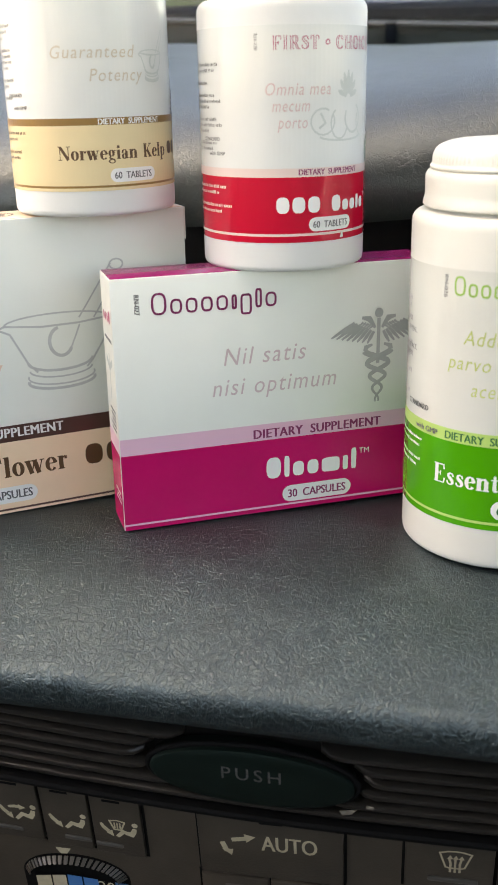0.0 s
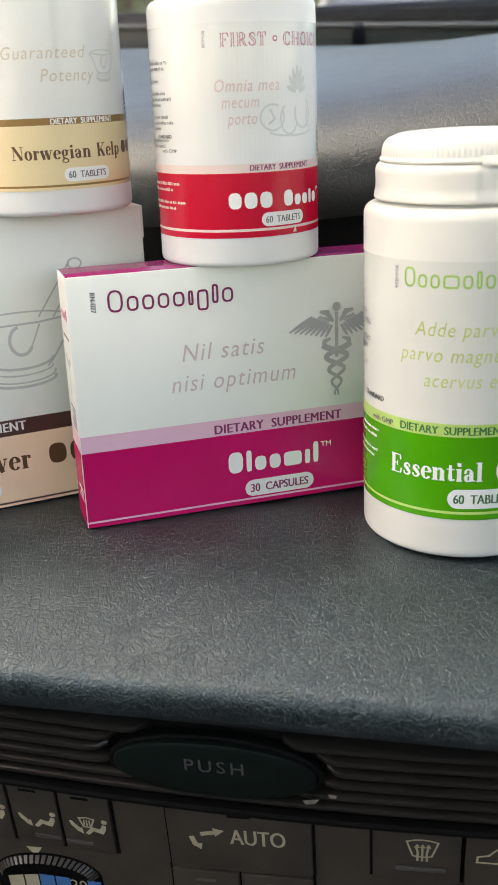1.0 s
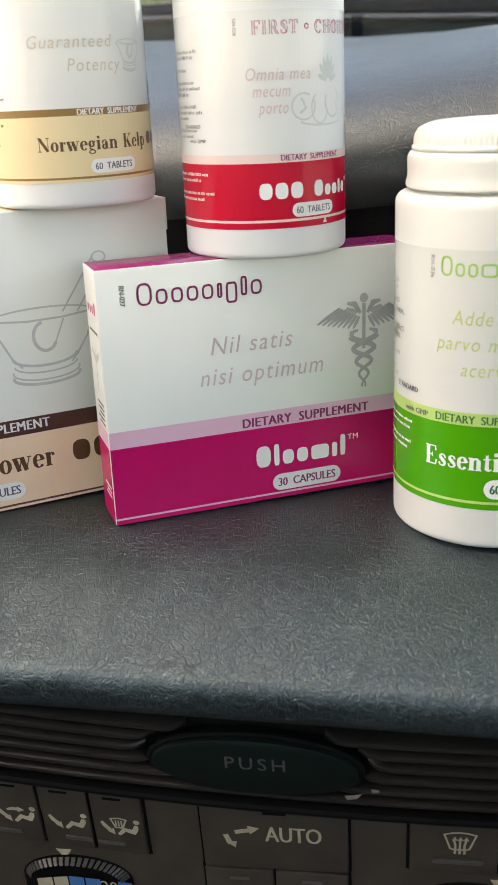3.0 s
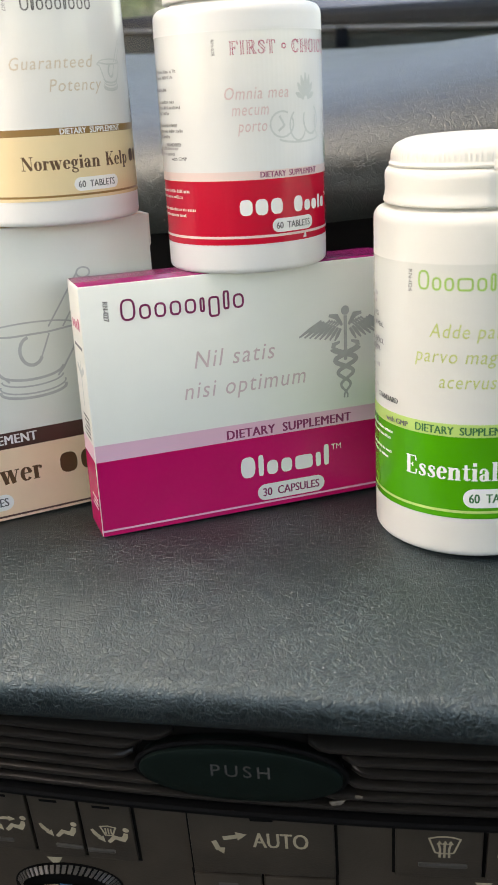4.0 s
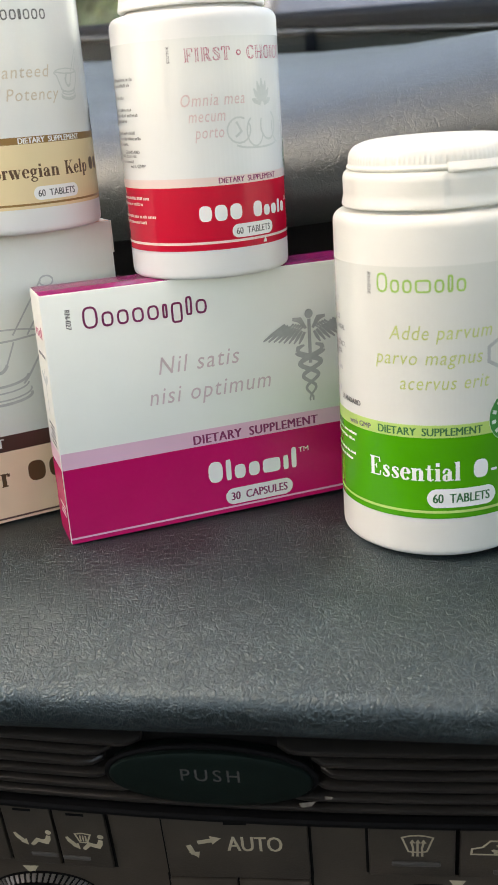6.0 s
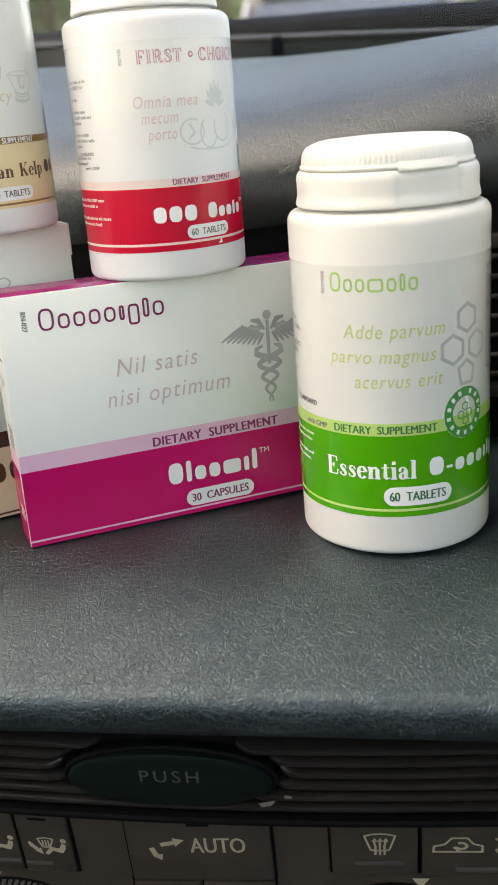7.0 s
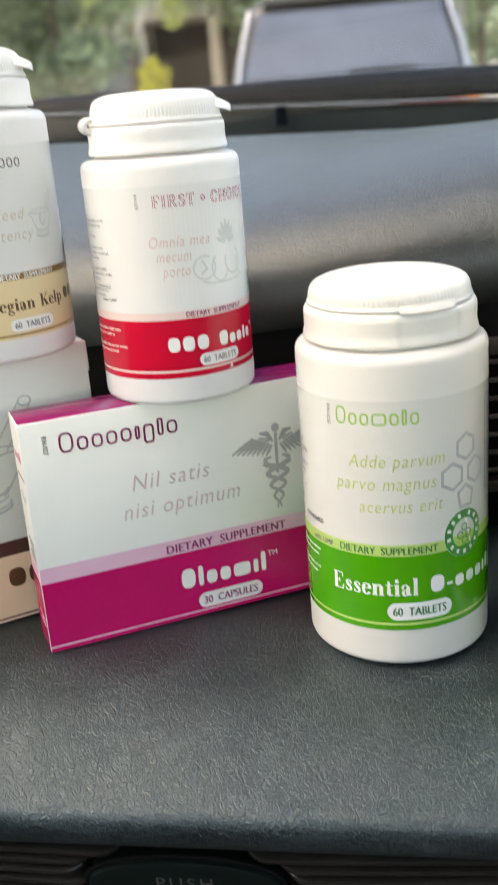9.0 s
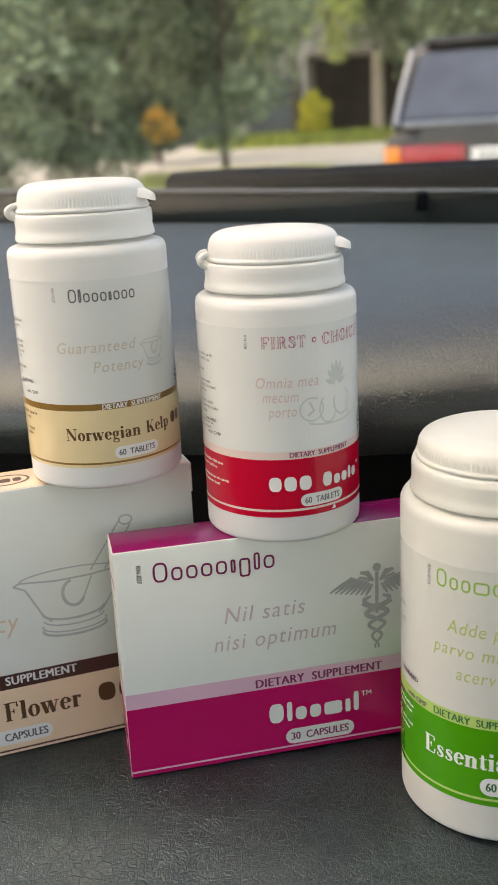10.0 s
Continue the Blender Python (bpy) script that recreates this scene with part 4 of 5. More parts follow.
rows.onto("fine_print", on_card_side, PINK_BAND, magenta_box, 0.08)["kind"] = "stuff"

B2W = 0.132
B2YAW = 29.5
b2u = Vector((math.cos(radians(B2YAW)), math.sin(radians(B2YAW))))
b2o = Vector((-0.0586, 0.3455)) - b2u * B2W
peach_box = carton("supplement_box", pose(b2o.x, b2o.y, 0.0006, 0, 0, B2YAW), B2W, 0.1046, 0.0225,
                   "white and peach capsule carton standing behind another carton", "supplement packs", top=PEACH_PALE, flap=True)
W2 = B2W * 1000


def on_peach(s, z, l):
    """s counts from the right edge of the front."""
    return on_card(W2 + s, z, l)


Print().band(-W2 + 0.2, -0.3, 1.9, 27.2).onto("peach_panel", on_peach, PEACH, peach_box, 0.05)
Print().band(-W2 + 0.2, -0.3, 0.2, 1.15).onto("base_band", on_peach, PEACH, peach_box, 0.05)
Print().band(-W2 + 0.2, -0.3, 1.15, 1.9).onto("rule", on_peach, CHOCOLATE, peach_box, 0.05)
Print().band(-W2 + 0.2, -0.3, 27.2, 33.2).onto("brown_band", on_peach, CHOCOLATE, peach_box, 0.05)
Print().text("DIETARY  SUPPLEMENT", -97.0, 28.9, 47.2, 3.4, bold=0.035, spacing=1.08).onto("lettering", on_peach, WHITE_INK, peach_box, 0.1)
Print().serif("n Flower", -87.6, 13.9, 38.4, 7.8).onto("lettering", on_peach, BROWN_INK, peach_box, 0.1)
Print().blocks("CC", -42.6, 13.9, 14.5, 7.8).pieces("name_mark_block", on_peach, BROWN_INK, peach_box, 0.1)
Print().pill(-87.0, -61.3, 4.0, 10.2).onto("count_field", on_peach, WHITE_INK, peach_box, 0.1)
Print().text("30  CAPSULES", -84.8, 5.6, 21.6, 3.2, bold=0.025).onto("lettering", on_peach, DARK_INK, peach_box, 0.14)
Print().text("Guaranteed", -120.6, 64.0, 45.4, 7.4, shear=0.22, bold=-0.004, spacing=1.1).onto("motto", on_peach, PEACH_INK, peach_box, 0.06)
Print().text("Potency", -99.4, 50.6, 30.8, 7.4, shear=0.22, bold=-0.004, spacing=1.1).onto("motto", on_peach, PEACH_INK, peach_box, 0.06)


def mortar(p, cx, z0, w, h, line=0.55):
    """A line drawing of a mortar and pestle."""
    r = w / 2
    p.arc(cx, z0 + 0.80 * h, r, 0.10 * h, 0, 180, line)
    p.line([(cx - r - 0.06 * w, z0 + 0.77 * h), (cx - r, z0 + 0.80 * h), (cx - 0.3 * r, z0 + 0.755 * h), (cx + 0.4 * r, z0 + 0.76 * h), (cx + r, z0 + 0.80 * h)], line * 1.2)
    p.line([(cx - r - 0.06 * w, z0 + 0.77 * h), (cx - r + 0.05 * w, z0 + 0.70 * h), (cx - 0.62 * r, z0 + 0.34 * h), (cx - 0.45 * r, z0 + 0.22 * h)], line * 1.2)
    p.line([(cx + r, z0 + 0.80 * h), (cx + 0.86 * r, z0 + 0.52 * h), (cx + 0.62 * r, z0 + 0.30 * h), (cx + 0.5 * r, z0 + 0.22 * h)], line * 1.2)
    p.arc(cx, z0 + 0.34 * h, 0.62 * r, 0.12 * h, 180, 360, line * 1.6)
    p.arc(cx, z0 + 0.24 * h, 0.60 * r, 0.10 * h, 180, 360, line)
    p.arc(cx, z0 + 0.16 * h, 0.64 * r, 0.11 * h, 170, 370, line)
    p.arc(cx, z0 + 0.10 * h, 0.64 * r, 0.10 * h, 170, 370, line * 1.7)
    p.arc(cx + 0.02 * w, z0 + 0.56 * h, 0.22 * r, 0.17 * h, 100, 330, line * 2.0)
    p.line([(cx + 0.2 * r, z0 + 0.44 * h), (cx + 0.32 * r, z0 + 0.60 * h), (cx + 0.42 * r, z0 + 0.74 * h)], line)
    p.line([(cx + 0.42 * r, z0 + 0.82 * h), (cx + 1.10 * r, z0 + 1.42 * h)], line)
    p.line([(cx + 0.70 * r, z0 + 0.80 * h), (cx + 1.30 * r, z0 + 1.34 * h)], line)
    p.arc(cx + 1.21 * r, z0 + 1.40 * h, 0.13 * r, 0.06 * h, 0, 360, line)
    return p


mortar(Print(), -48.4, 44.6, 37.0, 30.0, 0.6).onto("mortar_emblem", on_peach, LINE_INK, peach_box, 0.06)
stamp = Print().arc(-66.5, 11.5, 8.5, 5.6, 0, 360, 0.9, 30).blocks("CMC", -72.5, 9.2, 12, 4.2)
stamp.onto("stamp", lambda s, z, l: (s / 1000 + B2W, z / 1000, 0.1046 + l / 1000), BROWN_INK, peach_box, 0.06)

# ---------------------------------------------------------------- supplement bottles


def bottle_body(radius, shoulder, neck_r, neck_z):
    foot = rounded([(0, 0.0012), (radius * 0.80, 0.0012), (radius * 0.84, 0), (radius * 0.998, 0.0), (radius, 0.02)], 0.0042, 6)
    top = rounded([(radius, 0.03), (radius, neck_z - 0.0008), (neck_r - 0.001, neck_z + 0.0002), (neck_r - 0.001, neck_z + 0.006)], shoulder, 9)
    return lathe(foot + top + [(0, neck_z + 0.006)], 112)


def flip_cap(parent, z0, z1, z2, r_col, r_lid, open_at, hinge, mat=CAP_WHITE):
    """A tear-band cap: collar, ribbed flip lid, thumb tab and hinge."""
    def inset(r, z, a):
        if hinge:
            return r
        side = abs((a - open_at + math.pi) % (2 * math.pi) - math.pi)
        return r - 0.0006 * max(0.0, min(1.0, (radians(23) - side) / radians(2.5)))

    col = lathe(rounded([(r_col * 0.9, z0), (r_col + 0.0004, z0), (r_col + 0.0004, z0 + 0.0012), (r_col - 0.0002, z0 + 0.0035), (r_col, z1 - 0.0022), (r_lid + 0.0012, z1 - 0.0003), (r_lid * 0.9, z1 - 0.0001)], 0.0012, 4), 220, radius_of=inset)
    part("collar", col, mat, parent)

    def ribs(r, z, a):
        zone = math.exp(-((z - (z1 + 0.0032)) / 0.0026) ** 2)
        face = max(0.0, math.cos(a - open_at + 0.9)) ** 0.6
        return r + 0.00016 * zone * face * math.cos(110 * a)

    top = lathe(rounded([(r_lid * 0.9, z1 - 0.0001), (r_lid + 0.0006, z1 - 0.0001), (r_lid + 0.0008, z1 + 0.0009), (r_lid + 0.0001, z1 + 0.0014), (r_lid, z1 + 0.0040), (r_lid * 0.955, z2 - 0.0024), (r_lid * 0.80, z2 - 0.0006), (r_lid * 0.45, z2), (0, z2)], 0.0030, 6), 330, radius_of=ribs)
    part("flip_lid", top, mat, parent)
    tab = bmesh.new()
    rings = []
    if not hinge:
        # a broad thumb lip over a shallow recess in the collar
        for k in range(15):
            a = open_at + radians(-21 + 42 * k / 14)
            edge = 0.2 if k in (0, 14) else 0.8 if k in (1, 13) else 1.0
            rings.append([tab.verts.new((r * math.sin(a), -r * math.cos(a), z)) for r, z in
                          ((r_lid - 0.001, z1 - 0.0010), (r_lid + 0.0006 + 0.0010 * edge, z1 - 0.0008), (r_lid + 0.0008 + 0.0012 * edge, z1 - 0.0002), (r_lid + 0.0007 + 0.0010 * edge, z1 + 0.0006), (r_lid + 0.0003 + 0.0004 * edge, z1 + 0.0020), (r_lid - 0.001, z1 + 0.0024))])
        for p, q in zip(rings, rings[1:]):
            for k in range(5):
                tab.faces.new((p[k], p[k + 1], q[k + 1], q[k]))
        tab.faces.new(rings[0])
        tab.faces.new(rings[-1][::-1])
        bmesh.ops.recalc_face_normals(tab, faces=tab.faces)
        part("thumb_tab", tab, mat, parent)
        return
    for k in range(9):
        t = k / 8
        w, out, up = 0.0060 * math.sqrt(max(0.02, 1 - (t * 0.98) ** 2.4)), r_lid - 0.004 + t * 0.0079, z1 + 0.0060 - 0.0028 * t * t
        ring = []
        for s, h in ((-1, -0.0012), (-0.6, 0.0006), (0, 0.0010), (0.6, 0.0006), (1, -0.0012), (0, -0.0014)):
            a, rr = open_at, out
            x, y = s * w, -rr
            ring.append(tab.verts.new((x * math.cos(a) - y * math.sin(a), x * math.sin(a) + y * math.cos(a), up + (h if h > 0 else h * (2.3 - 1.3 * t)))))
        rings.append(ring)
    for p, q in zip(rings, rings[1:]):
        for k in range(6):
            tab.faces.new((p[k], p[(k + 1) % 6], q[(k + 1) % 6], q[k]))
    tab.faces.new(rings[-1])
    bmesh.ops.recalc_face_normals(tab, faces=tab.faces)
    part("thumb_tab", tab, mat, parent)
    if hinge:
        h = bmesh.new()
        for off in (0.10, 0.50):
            a = open_at + math.pi + off
            base = Vector((r_col * math.sin(a) * -1, r_col * math.cos(a) * -1, 0))
            base = Vector((-math.sin(a) * -r_col, -math.cos(a) * r_col, 0))
            out = base.normalized()
            mid = base - out * 0.0006 + Vector((0, 0, z1 + 0.0004))
            turns = [radians(-95 + 190 * q / 10) for q in range(11)]
            tube(h, [mid + out * (0.0026 * math.cos(q)) + Vector((0, 0, 0.0019 * math.sin(q))) for q in turns], 0.0011, 10)
        part("hinge_strap", h, mat, parent)


def wrap(parent, radius, z0, z1, mat, name, lift, s0=None, s1=None):
    full = math.pi * radius * 1000
    return Print().band(-full if s0 is None else s0, full if s1 is None else s1, z0, z1, 1.6).onto(name, round_bottle(radius), mat, parent, lift)


def fine_print(at, s_end, z_top, groups, mat, parent, seed, cap=1.05, pitch=1.75, s_start=-66):
    """Lines too small to read, as rows of tiny plain bars."""
    rng, p, z = random.Random(seed), Print(), z_top
    for count in groups:
        for k in range(count):
            s, left = s_end - rng.random() * 5 - (3 if k == count - 1 else 0), 0
            while s > s_start + 1:
                if left == 0:
                    left, s = rng.randint(2, 8), s - cap * 0.45
                w, h = cap * rng.uniform(0.28, 0.62), cap * rng.choice((0.72, 0.72, 0.95))
                p.poly([(s - w, z), (s, z), (s, z + h), (s - w, z + h)])
                s, left = s - w - cap * 0.22, left - 1
            z -= pitch
        z -= pitch * 1.1
    ob = p.onto("fine_print", at, mat, parent, 0.12)
    ob["kind"] = "stuff"
    return ob


def arc_mm(radius, degrees):
    return radians(degrees) * radius * 1000


SMALL_R = 0.0275


def small_bottle(m, label):
    ob = thing("supplement_bottle", m, label, "bottle", "supplement packs")
    part("body", bottle_body(SMALL_R, 0.0066, 0.0218, 0.0829), HDPE, ob)
    flip_cap(ob, 0.0838, 0.0932, 0.1034, 0.0236, 0.0221, radians(89), True)
    return ob


def seal(p_list, at, parent, s, z, r, ring_mat, lift=0.16):
    Print().disc(s, z, r, r).onto("seal_ground", at, WHITE_INK, parent, lift)
    Print().arc(s, z, r * 0.80, r * 0.80, 0, 360, r * 0.38, 32).onto("seal_ring", at, ring_mat, parent, lift + 0.04)
    marks = Print()
    for k in range(13):
        a = radians(20 + 320 * k / 12)
        c, n = Vector((s + r * 0.8 * math.sin(a), z + r * 0.8 * math.cos(a))), Vector((math.cos(a), -math.sin(a)))
        marks.line([c - n * r * 0.07, c + n * r * 0.07], r * 0.17)
    marks.onto("seal_marks", at, WHITE_INK, parent, lift + 0.08)
    return p_list.onto("seal_emblem", at, ring_mat, parent, lift + 0.04)


# Sand-coloured label, on the peach carton.
KELP = Vector((-0.0885, 0.3405))
kelp = small_bottle(pose(KELP.x, KELP.y, 0.1056), "white bottle with a sand-coloured label on the peach carton")
at = round_bottle(SMALL_R)
R = SMALL_R
d = lambda deg: arc_mm(R, deg)  # noqa: E731
wrap(kelp, R, 8.2, 72.2, LABEL_WHITE, "label", 0.06)
wrap(kelp, R, 9.9, 28.4, SAND, "sand_band", 0.10)
wrap(kelp, R, 8.2, 9.2, SAND, "base_band", 0.10)
wrap(kelp, R, 9.2, 9.9, BROWN, "rule", 0.10)
wrap(kelp, R, 28.4, 30.6, BROWN, "brown_band", 0.10)
wrap(kelp, R, 72.0, 72.3, CAP_WHITE, "label_edge", 0.14)
Print().text("DIETARY  SUPPLEMENT", d(20.2), 28.6, d(47.6), 1.75, bold=0.03).onto("lettering", at, WHITE_INK, kelp, 0.14)
Print().serif("Norwegian Kelp", d(-8.4), 17.9, d(82.6), 4.3).onto("lettering", at, BROWN_INK, kelp, 0.14)
Print().blocks("CC", d(78), 18.2, d(16), 4.1).pieces("name_mark_block", at, BROWN_INK, kelp, 0.14)
Print().pill(d(26.0), d(60.8), 10.7, 15.0).onto("count_field", at, WHITE_INK, kelp, 0.14)
Print().text("60  TABLETS", d(29.0), 11.8, d(28.4), 2.1, bold=0.02).onto("lettering", at, DARK_INK, kelp, 0.18)
Print().blocks("Clxxxixxx", d(4.2), 65.0, d(46.8), 4.4, outline=0.45).pieces("range_mark_block", at, DARK_INK, kelp, 0.12)
Print().text("RN-027", 0, 0, 4.7, 1.0, turn=-90).onto("code", lambda s, z, l: at(d(-7.4) + s, 69.9 + z, l), DARK_INK, kelp, 0.17)
Print().text("Guaranteed", d(-7.8), 48.2, d(56.4), 3.7, shear=0.22, bold=-0.004, spacing=1.15).onto("motto", at, BEIGE_INK, kelp, 0.15)
Print().text("Potency", d(16.6), 41.4, d(37.4), 3.7, shear=0.22, bold=-0.004, spacing=1.15).onto("motto", at, BEIGE_INK, kelp, 0.15)
mortar(Print(), d(64), 41.0, 10.6, 10.5, 0.36).onto("mortar_emblem", at, PALE_INK, kelp, 0.12)
fine_print(at, d(-38), 58.0, (3, 4, 2, 1), FINE_INK, kelp, 3)
Print().text("STANDARD", d(-52), 37.2, 8.5, 1.1, bold=0.03).text("with GMP", d(-46), 33.4, 7.6, 1.1, bold=0.03).onto("lettering", at, DARK_INK, kelp, 0.13)
fine_print(at, d(-31), 25.8, (2, 2), BROWN_INK, kelp, 4, pitch=1.9)
seal(mortar(Print(), d(102), 32.5, 4.0, 4.0, 0.25), at, kelp, d(102), 34.0, 5.2, DARK_INK)

# Red label, on the magenta carton.
VAG = Vector((-0.0226, 0.3405))
red_bottle = small_bottle(pose(VAG.x - 0.0004, VAG.y, 0.0874, 0, 0.2, 0), "white bottle with a red label on the magenta carton")
at_red = lambda a, z, l: at(a, z + 0.6, l)  # noqa: E731
wrap(red_bottle, R, 9.6, 74.2, LABEL_WHITE, "label", 0.06)
wrap(red_bottle, R, 12.4, 29.9, RED, "red_band", 0.10)
wrap(red_bottle, R, 9.6, 11.6, RED, "base_band", 0.10)
wrap(red_bottle, R, 11.6, 12.4, RED_PALE, "rule", 0.10)
wrap(red_bottle, R, 29.9, 32.6, RED_PALE, "pale_band", 0.10)
wrap(red_bottle, R, 74.0, 74.3, CAP_WHITE, "label_edge", 0.14)
Print().text("DIETARY  SUPPLEMENT", d(15.2), 29.9, d(47.6), 1.75, bold=0.03).onto("lettering", at_red, MAGENTA_TEXT, red_bottle, 0.14)
Print().blocks("CCC", d(0.2), 18.2, d(29.8), 5.0).blocks("Cxxtx", d(39.0), 18.2, d(36.0), 5.0).pieces("name_mark_block", at_red, WHITE_INK, red_bottle, 0.14)
Print().text("TM", d(76), 21.6, 2.6, 1.2).onto("lettering", at_red, WHITE_INK, red_bottle, 0.14)
Print().pill(d(22.0), d(56.4), 12.3, 16.7).onto("count_field", at_red, WHITE_INK, red_bottle, 0.14)
Print().text("60  TABLETS", d(25.0), 13.4, d(28.2), 2.1, bold=0.02).onto("lettering", at_red, DARK_INK, red_bottle, 0.18)
Print().serif("FIRST", d(-1.8), 66.5, d(31.0), 3.9).serif("CHOICE", d(41.0), 66.5, d(42), 3.9).disc(d(35), 68.5, 0.85, 0.85, 16).onto("lettering", at_red, RED_INK, red_bottle, 0.14, "rose outlined capitals")
Print().serif("FIRST", d(-1.8), 66.5, d(31.0), 3.9, 0.45).serif("CHOICE", d(41.0), 66.5, d(42), 3.9, 0.45).disc(d(35), 68.5, 0.5, 0.5, 16, 0.01).onto("lettering_core", at_red, LABEL_WHITE, red_bottle, 0.18)
Print().text("RN-028", 0, 0, 4.6, 1.0, turn=-90).onto("code", lambda s, z, l: at_red(d(-13.0) + s, 71.1 + z, l), DARK_INK, red_bottle, 0.17)
Print().text("Omnia mea", d(-6.0), 53.6, d(43.4), 3.6, shear=0.22, bold=-0.004, spacing=1.12).onto("motto", at_red, SALMON_INK, red_bottle, 0.15)
Print().text("mecum", d(-1.8), 48.8, d(24.4), 3.6, shear=0.22, bold=-0.004, spacing=1.12).onto("motto", at_red, SALMON_INK, red_bottle, 0.15)
Print().text("porto", d(1.7), 43.9, d(19.4), 3.6, shear=0.22, bold=-0.004, spacing=1.12).onto("motto", at_red, SALMON_INK, red_bottle, 0.15)
fruit = Print()
for k in range(7):
    a = radians(-78 + 26 * k)
    fruit.line([(d(53) + 0.9 * math.sin(a), 52.5 + 1.2 * math.cos(a)), (d(53) + 3.4 * math.sin(a), 53 + 5.0 * math.cos(a)), (d(53) + 4.6 * math.sin(a), 53 + 7.6 * math.cos(a))], 1.0, widths=[0.7, 1.7, 0.5])
fruit.arc(d(32), 45.6, 4.2, 3.9, 60, 395, 0.55).arc(d(45), 45.0, 3.4, 4.6, 120, 350, 0.55).arc(d(58), 46.5, 3.8, 4.4, 150, 420, 0.7).arc(d(70), 45.5, 3.6, 4.6, 150, 400, 0.55)
fruit.line([(d(30), 48.2), (d(33.5), 45.2), (d(29), 43.6)], 0.7).arc(d(48), 41.4, 9, 1.5, 190, 350, 0.6)
fruit.onto("fruit_emblem", at_red, PALE_INK, red_bottle, 0.16)
fine_print(at_red, d(-38), 62.5, (2, 1, 3, 3, 2), FINE_INK, red_bottle, 7)
Print().text("STANDARD", d(-60), 40.2, 8.8, 1.1, bold=0.03).text("with GMP", d(-54), 35.8, 8.2, 1.1, bold=0.03).onto("lettering", at_red, DARK_INK, red_bottle, 0.13)
fine_print(at_red, d(-31), 25.6, (2, 2), RED_PALE, red_bottle, 9, pitch=1.9)
seal(Print().arc(d(93), 36.0, 1.6, 1.6, 0, 360, 0.5), at_red, red_bottle, d(93), 36.0, 5.4, DARK_GREEN)
Print().poly([(d(46), 9.6), (d(49.5), 9.6), (d(48.5), 11.6)]).onto("nick", at_red, LABEL_WHITE, red_bottle, 0.2)

# Large bottles with green labels.
LARGE_R = 0.0327
R2 = LARGE_R


def large_bottle(m, label):
    ob = thing("supplement_bottle", m, label, "bottle", "supplement packs")
    part("body", bottle_body(LARGE_R, 0.0075, 0.0268, 0.1108), CREAM_PLASTIC, ob)
    flip_cap(ob, 0.1116, 0.1228, 0.1316, 0.0291, 0.0270, radians(22), False, CREAM_PLASTIC)
    wrap(ob, R2, 14.00, 96.00, CREAM_LABEL, "label", 0.06)
    wrap(ob, R2, 16.80, 41.80, GREEN, "green_band", 0.10)
    wrap(ob, R2, 14.00, 15.90, GREEN, "base_band", 0.10)
    wrap(ob, R2, 15.90, 16.80, GREEN_PALE, "rule", 0.10)
    wrap(ob, R2, 41.80, 46.00, GREEN_PALE, "lime_band", 0.10)
    wrap(ob, R2, 95.80, 96.15, CREAM_PLASTIC, "label_edge", 0.14)
    return ob


def hexagon(p, s, z, r, width, flat=0.0):
    return p.line([(s + r * math.cos(radians(60 * k + flat)), z + r * math.sin(radians(60 * k + flat))) for k in range(6)], width, closed=True)


green_bottle = large_bottle(pose(0.0527, 0.3172, -0.0034), "large white bottle with a green label on the shelf")
at2_base = round_bottle(R2)
at2 = lambda a, z, l: at2_base(a, z + 1.0, l)  # noqa: E731
g = lambda deg: arc_mm(R2, deg)  # noqa: E731
Print().text("DIETARY  SUPPLEMENT", g(-40.6), 41.5, g(59.6), 2.6, bold=0.03).onto("lettering", at2, DARK_GREEN, green_bottle, 0.14)
Print().serif("Essential", g(-47.6), 26.2, g(54.6), 6.4).onto("lettering", at2, WHITE_INK, green_bottle, 0.14)
Print().blocks("C-xxxitp", g(14.2), 26.4, g(61), 6.2).pieces("name_mark_block", at2, WHITE_INK, green_bottle, 0.14)
Print().pill(g(-12.0), g(28.0), 16.9, 23.4).onto("count_field", at2, WHITE_INK, green_bottle, 0.14)
Print().text("60  TABLETS", g(-8.6), 18.6, g(32.6), 3.1, bold=0.025).onto("lettering", at2, DARK_GREEN, green_bottle, 0.18)
Print().blocks("Cxxmxtx", g(-39.3), 86.9, g(48.5), 6.0, outline=0.65).pieces("range_mark_block", at2, GREEN_INK, green_bottle, 0.12)
Print().text("RN-026", 0, 0, 6.8, 1.4, turn=-90).onto("code", lambda s, z, l: at2(g(-45.6) + s, 92.8 + z, l), DARK_INK, green_bottle, 0.17)
Print().text("Adde parvum", g(-32.4), 72.5, g(56.6), 4.4, shear=0.22, bold=-0.004, spacing=1.12).onto("motto", at2, LIME_INK, green_bottle, 0.15)
Print().text("parvo magnus", g(-41.0), 64.6, g(59.8), 4.4, shear=0.22, bold=-0.004, spacing=1.12).onto("motto", at2, LIME_INK, green_bottle, 0.15)
Print().text("acervus erit", g(-26.5), 56.6, g(49.4), 4.4, shear=0.22, bold=-0.004, spacing=1.12).onto("motto", at2, LIME_INK, green_bottle, 0.15)
cells = Print()
hexagon(cells, g(40.0), 75.9, 4.5, 1.15, 30)
hexagon(cells, g(29.5), 66.6, 4.6, 1.15, 30)
hexagon(cells, g(48.5), 66.6, 4.5, 1.15, 30)
cells.line([(g(33.5), 60.2), (g(39.5), 62.4), (g(45.5), 60.0), (g(44.0), 55.0), (g(35.0), 55.0)], 1.15, closed=True)
cells.onto("hexagon_emblem", at2, GREY_INK, green_bottle, 0.16)
inner = Print()
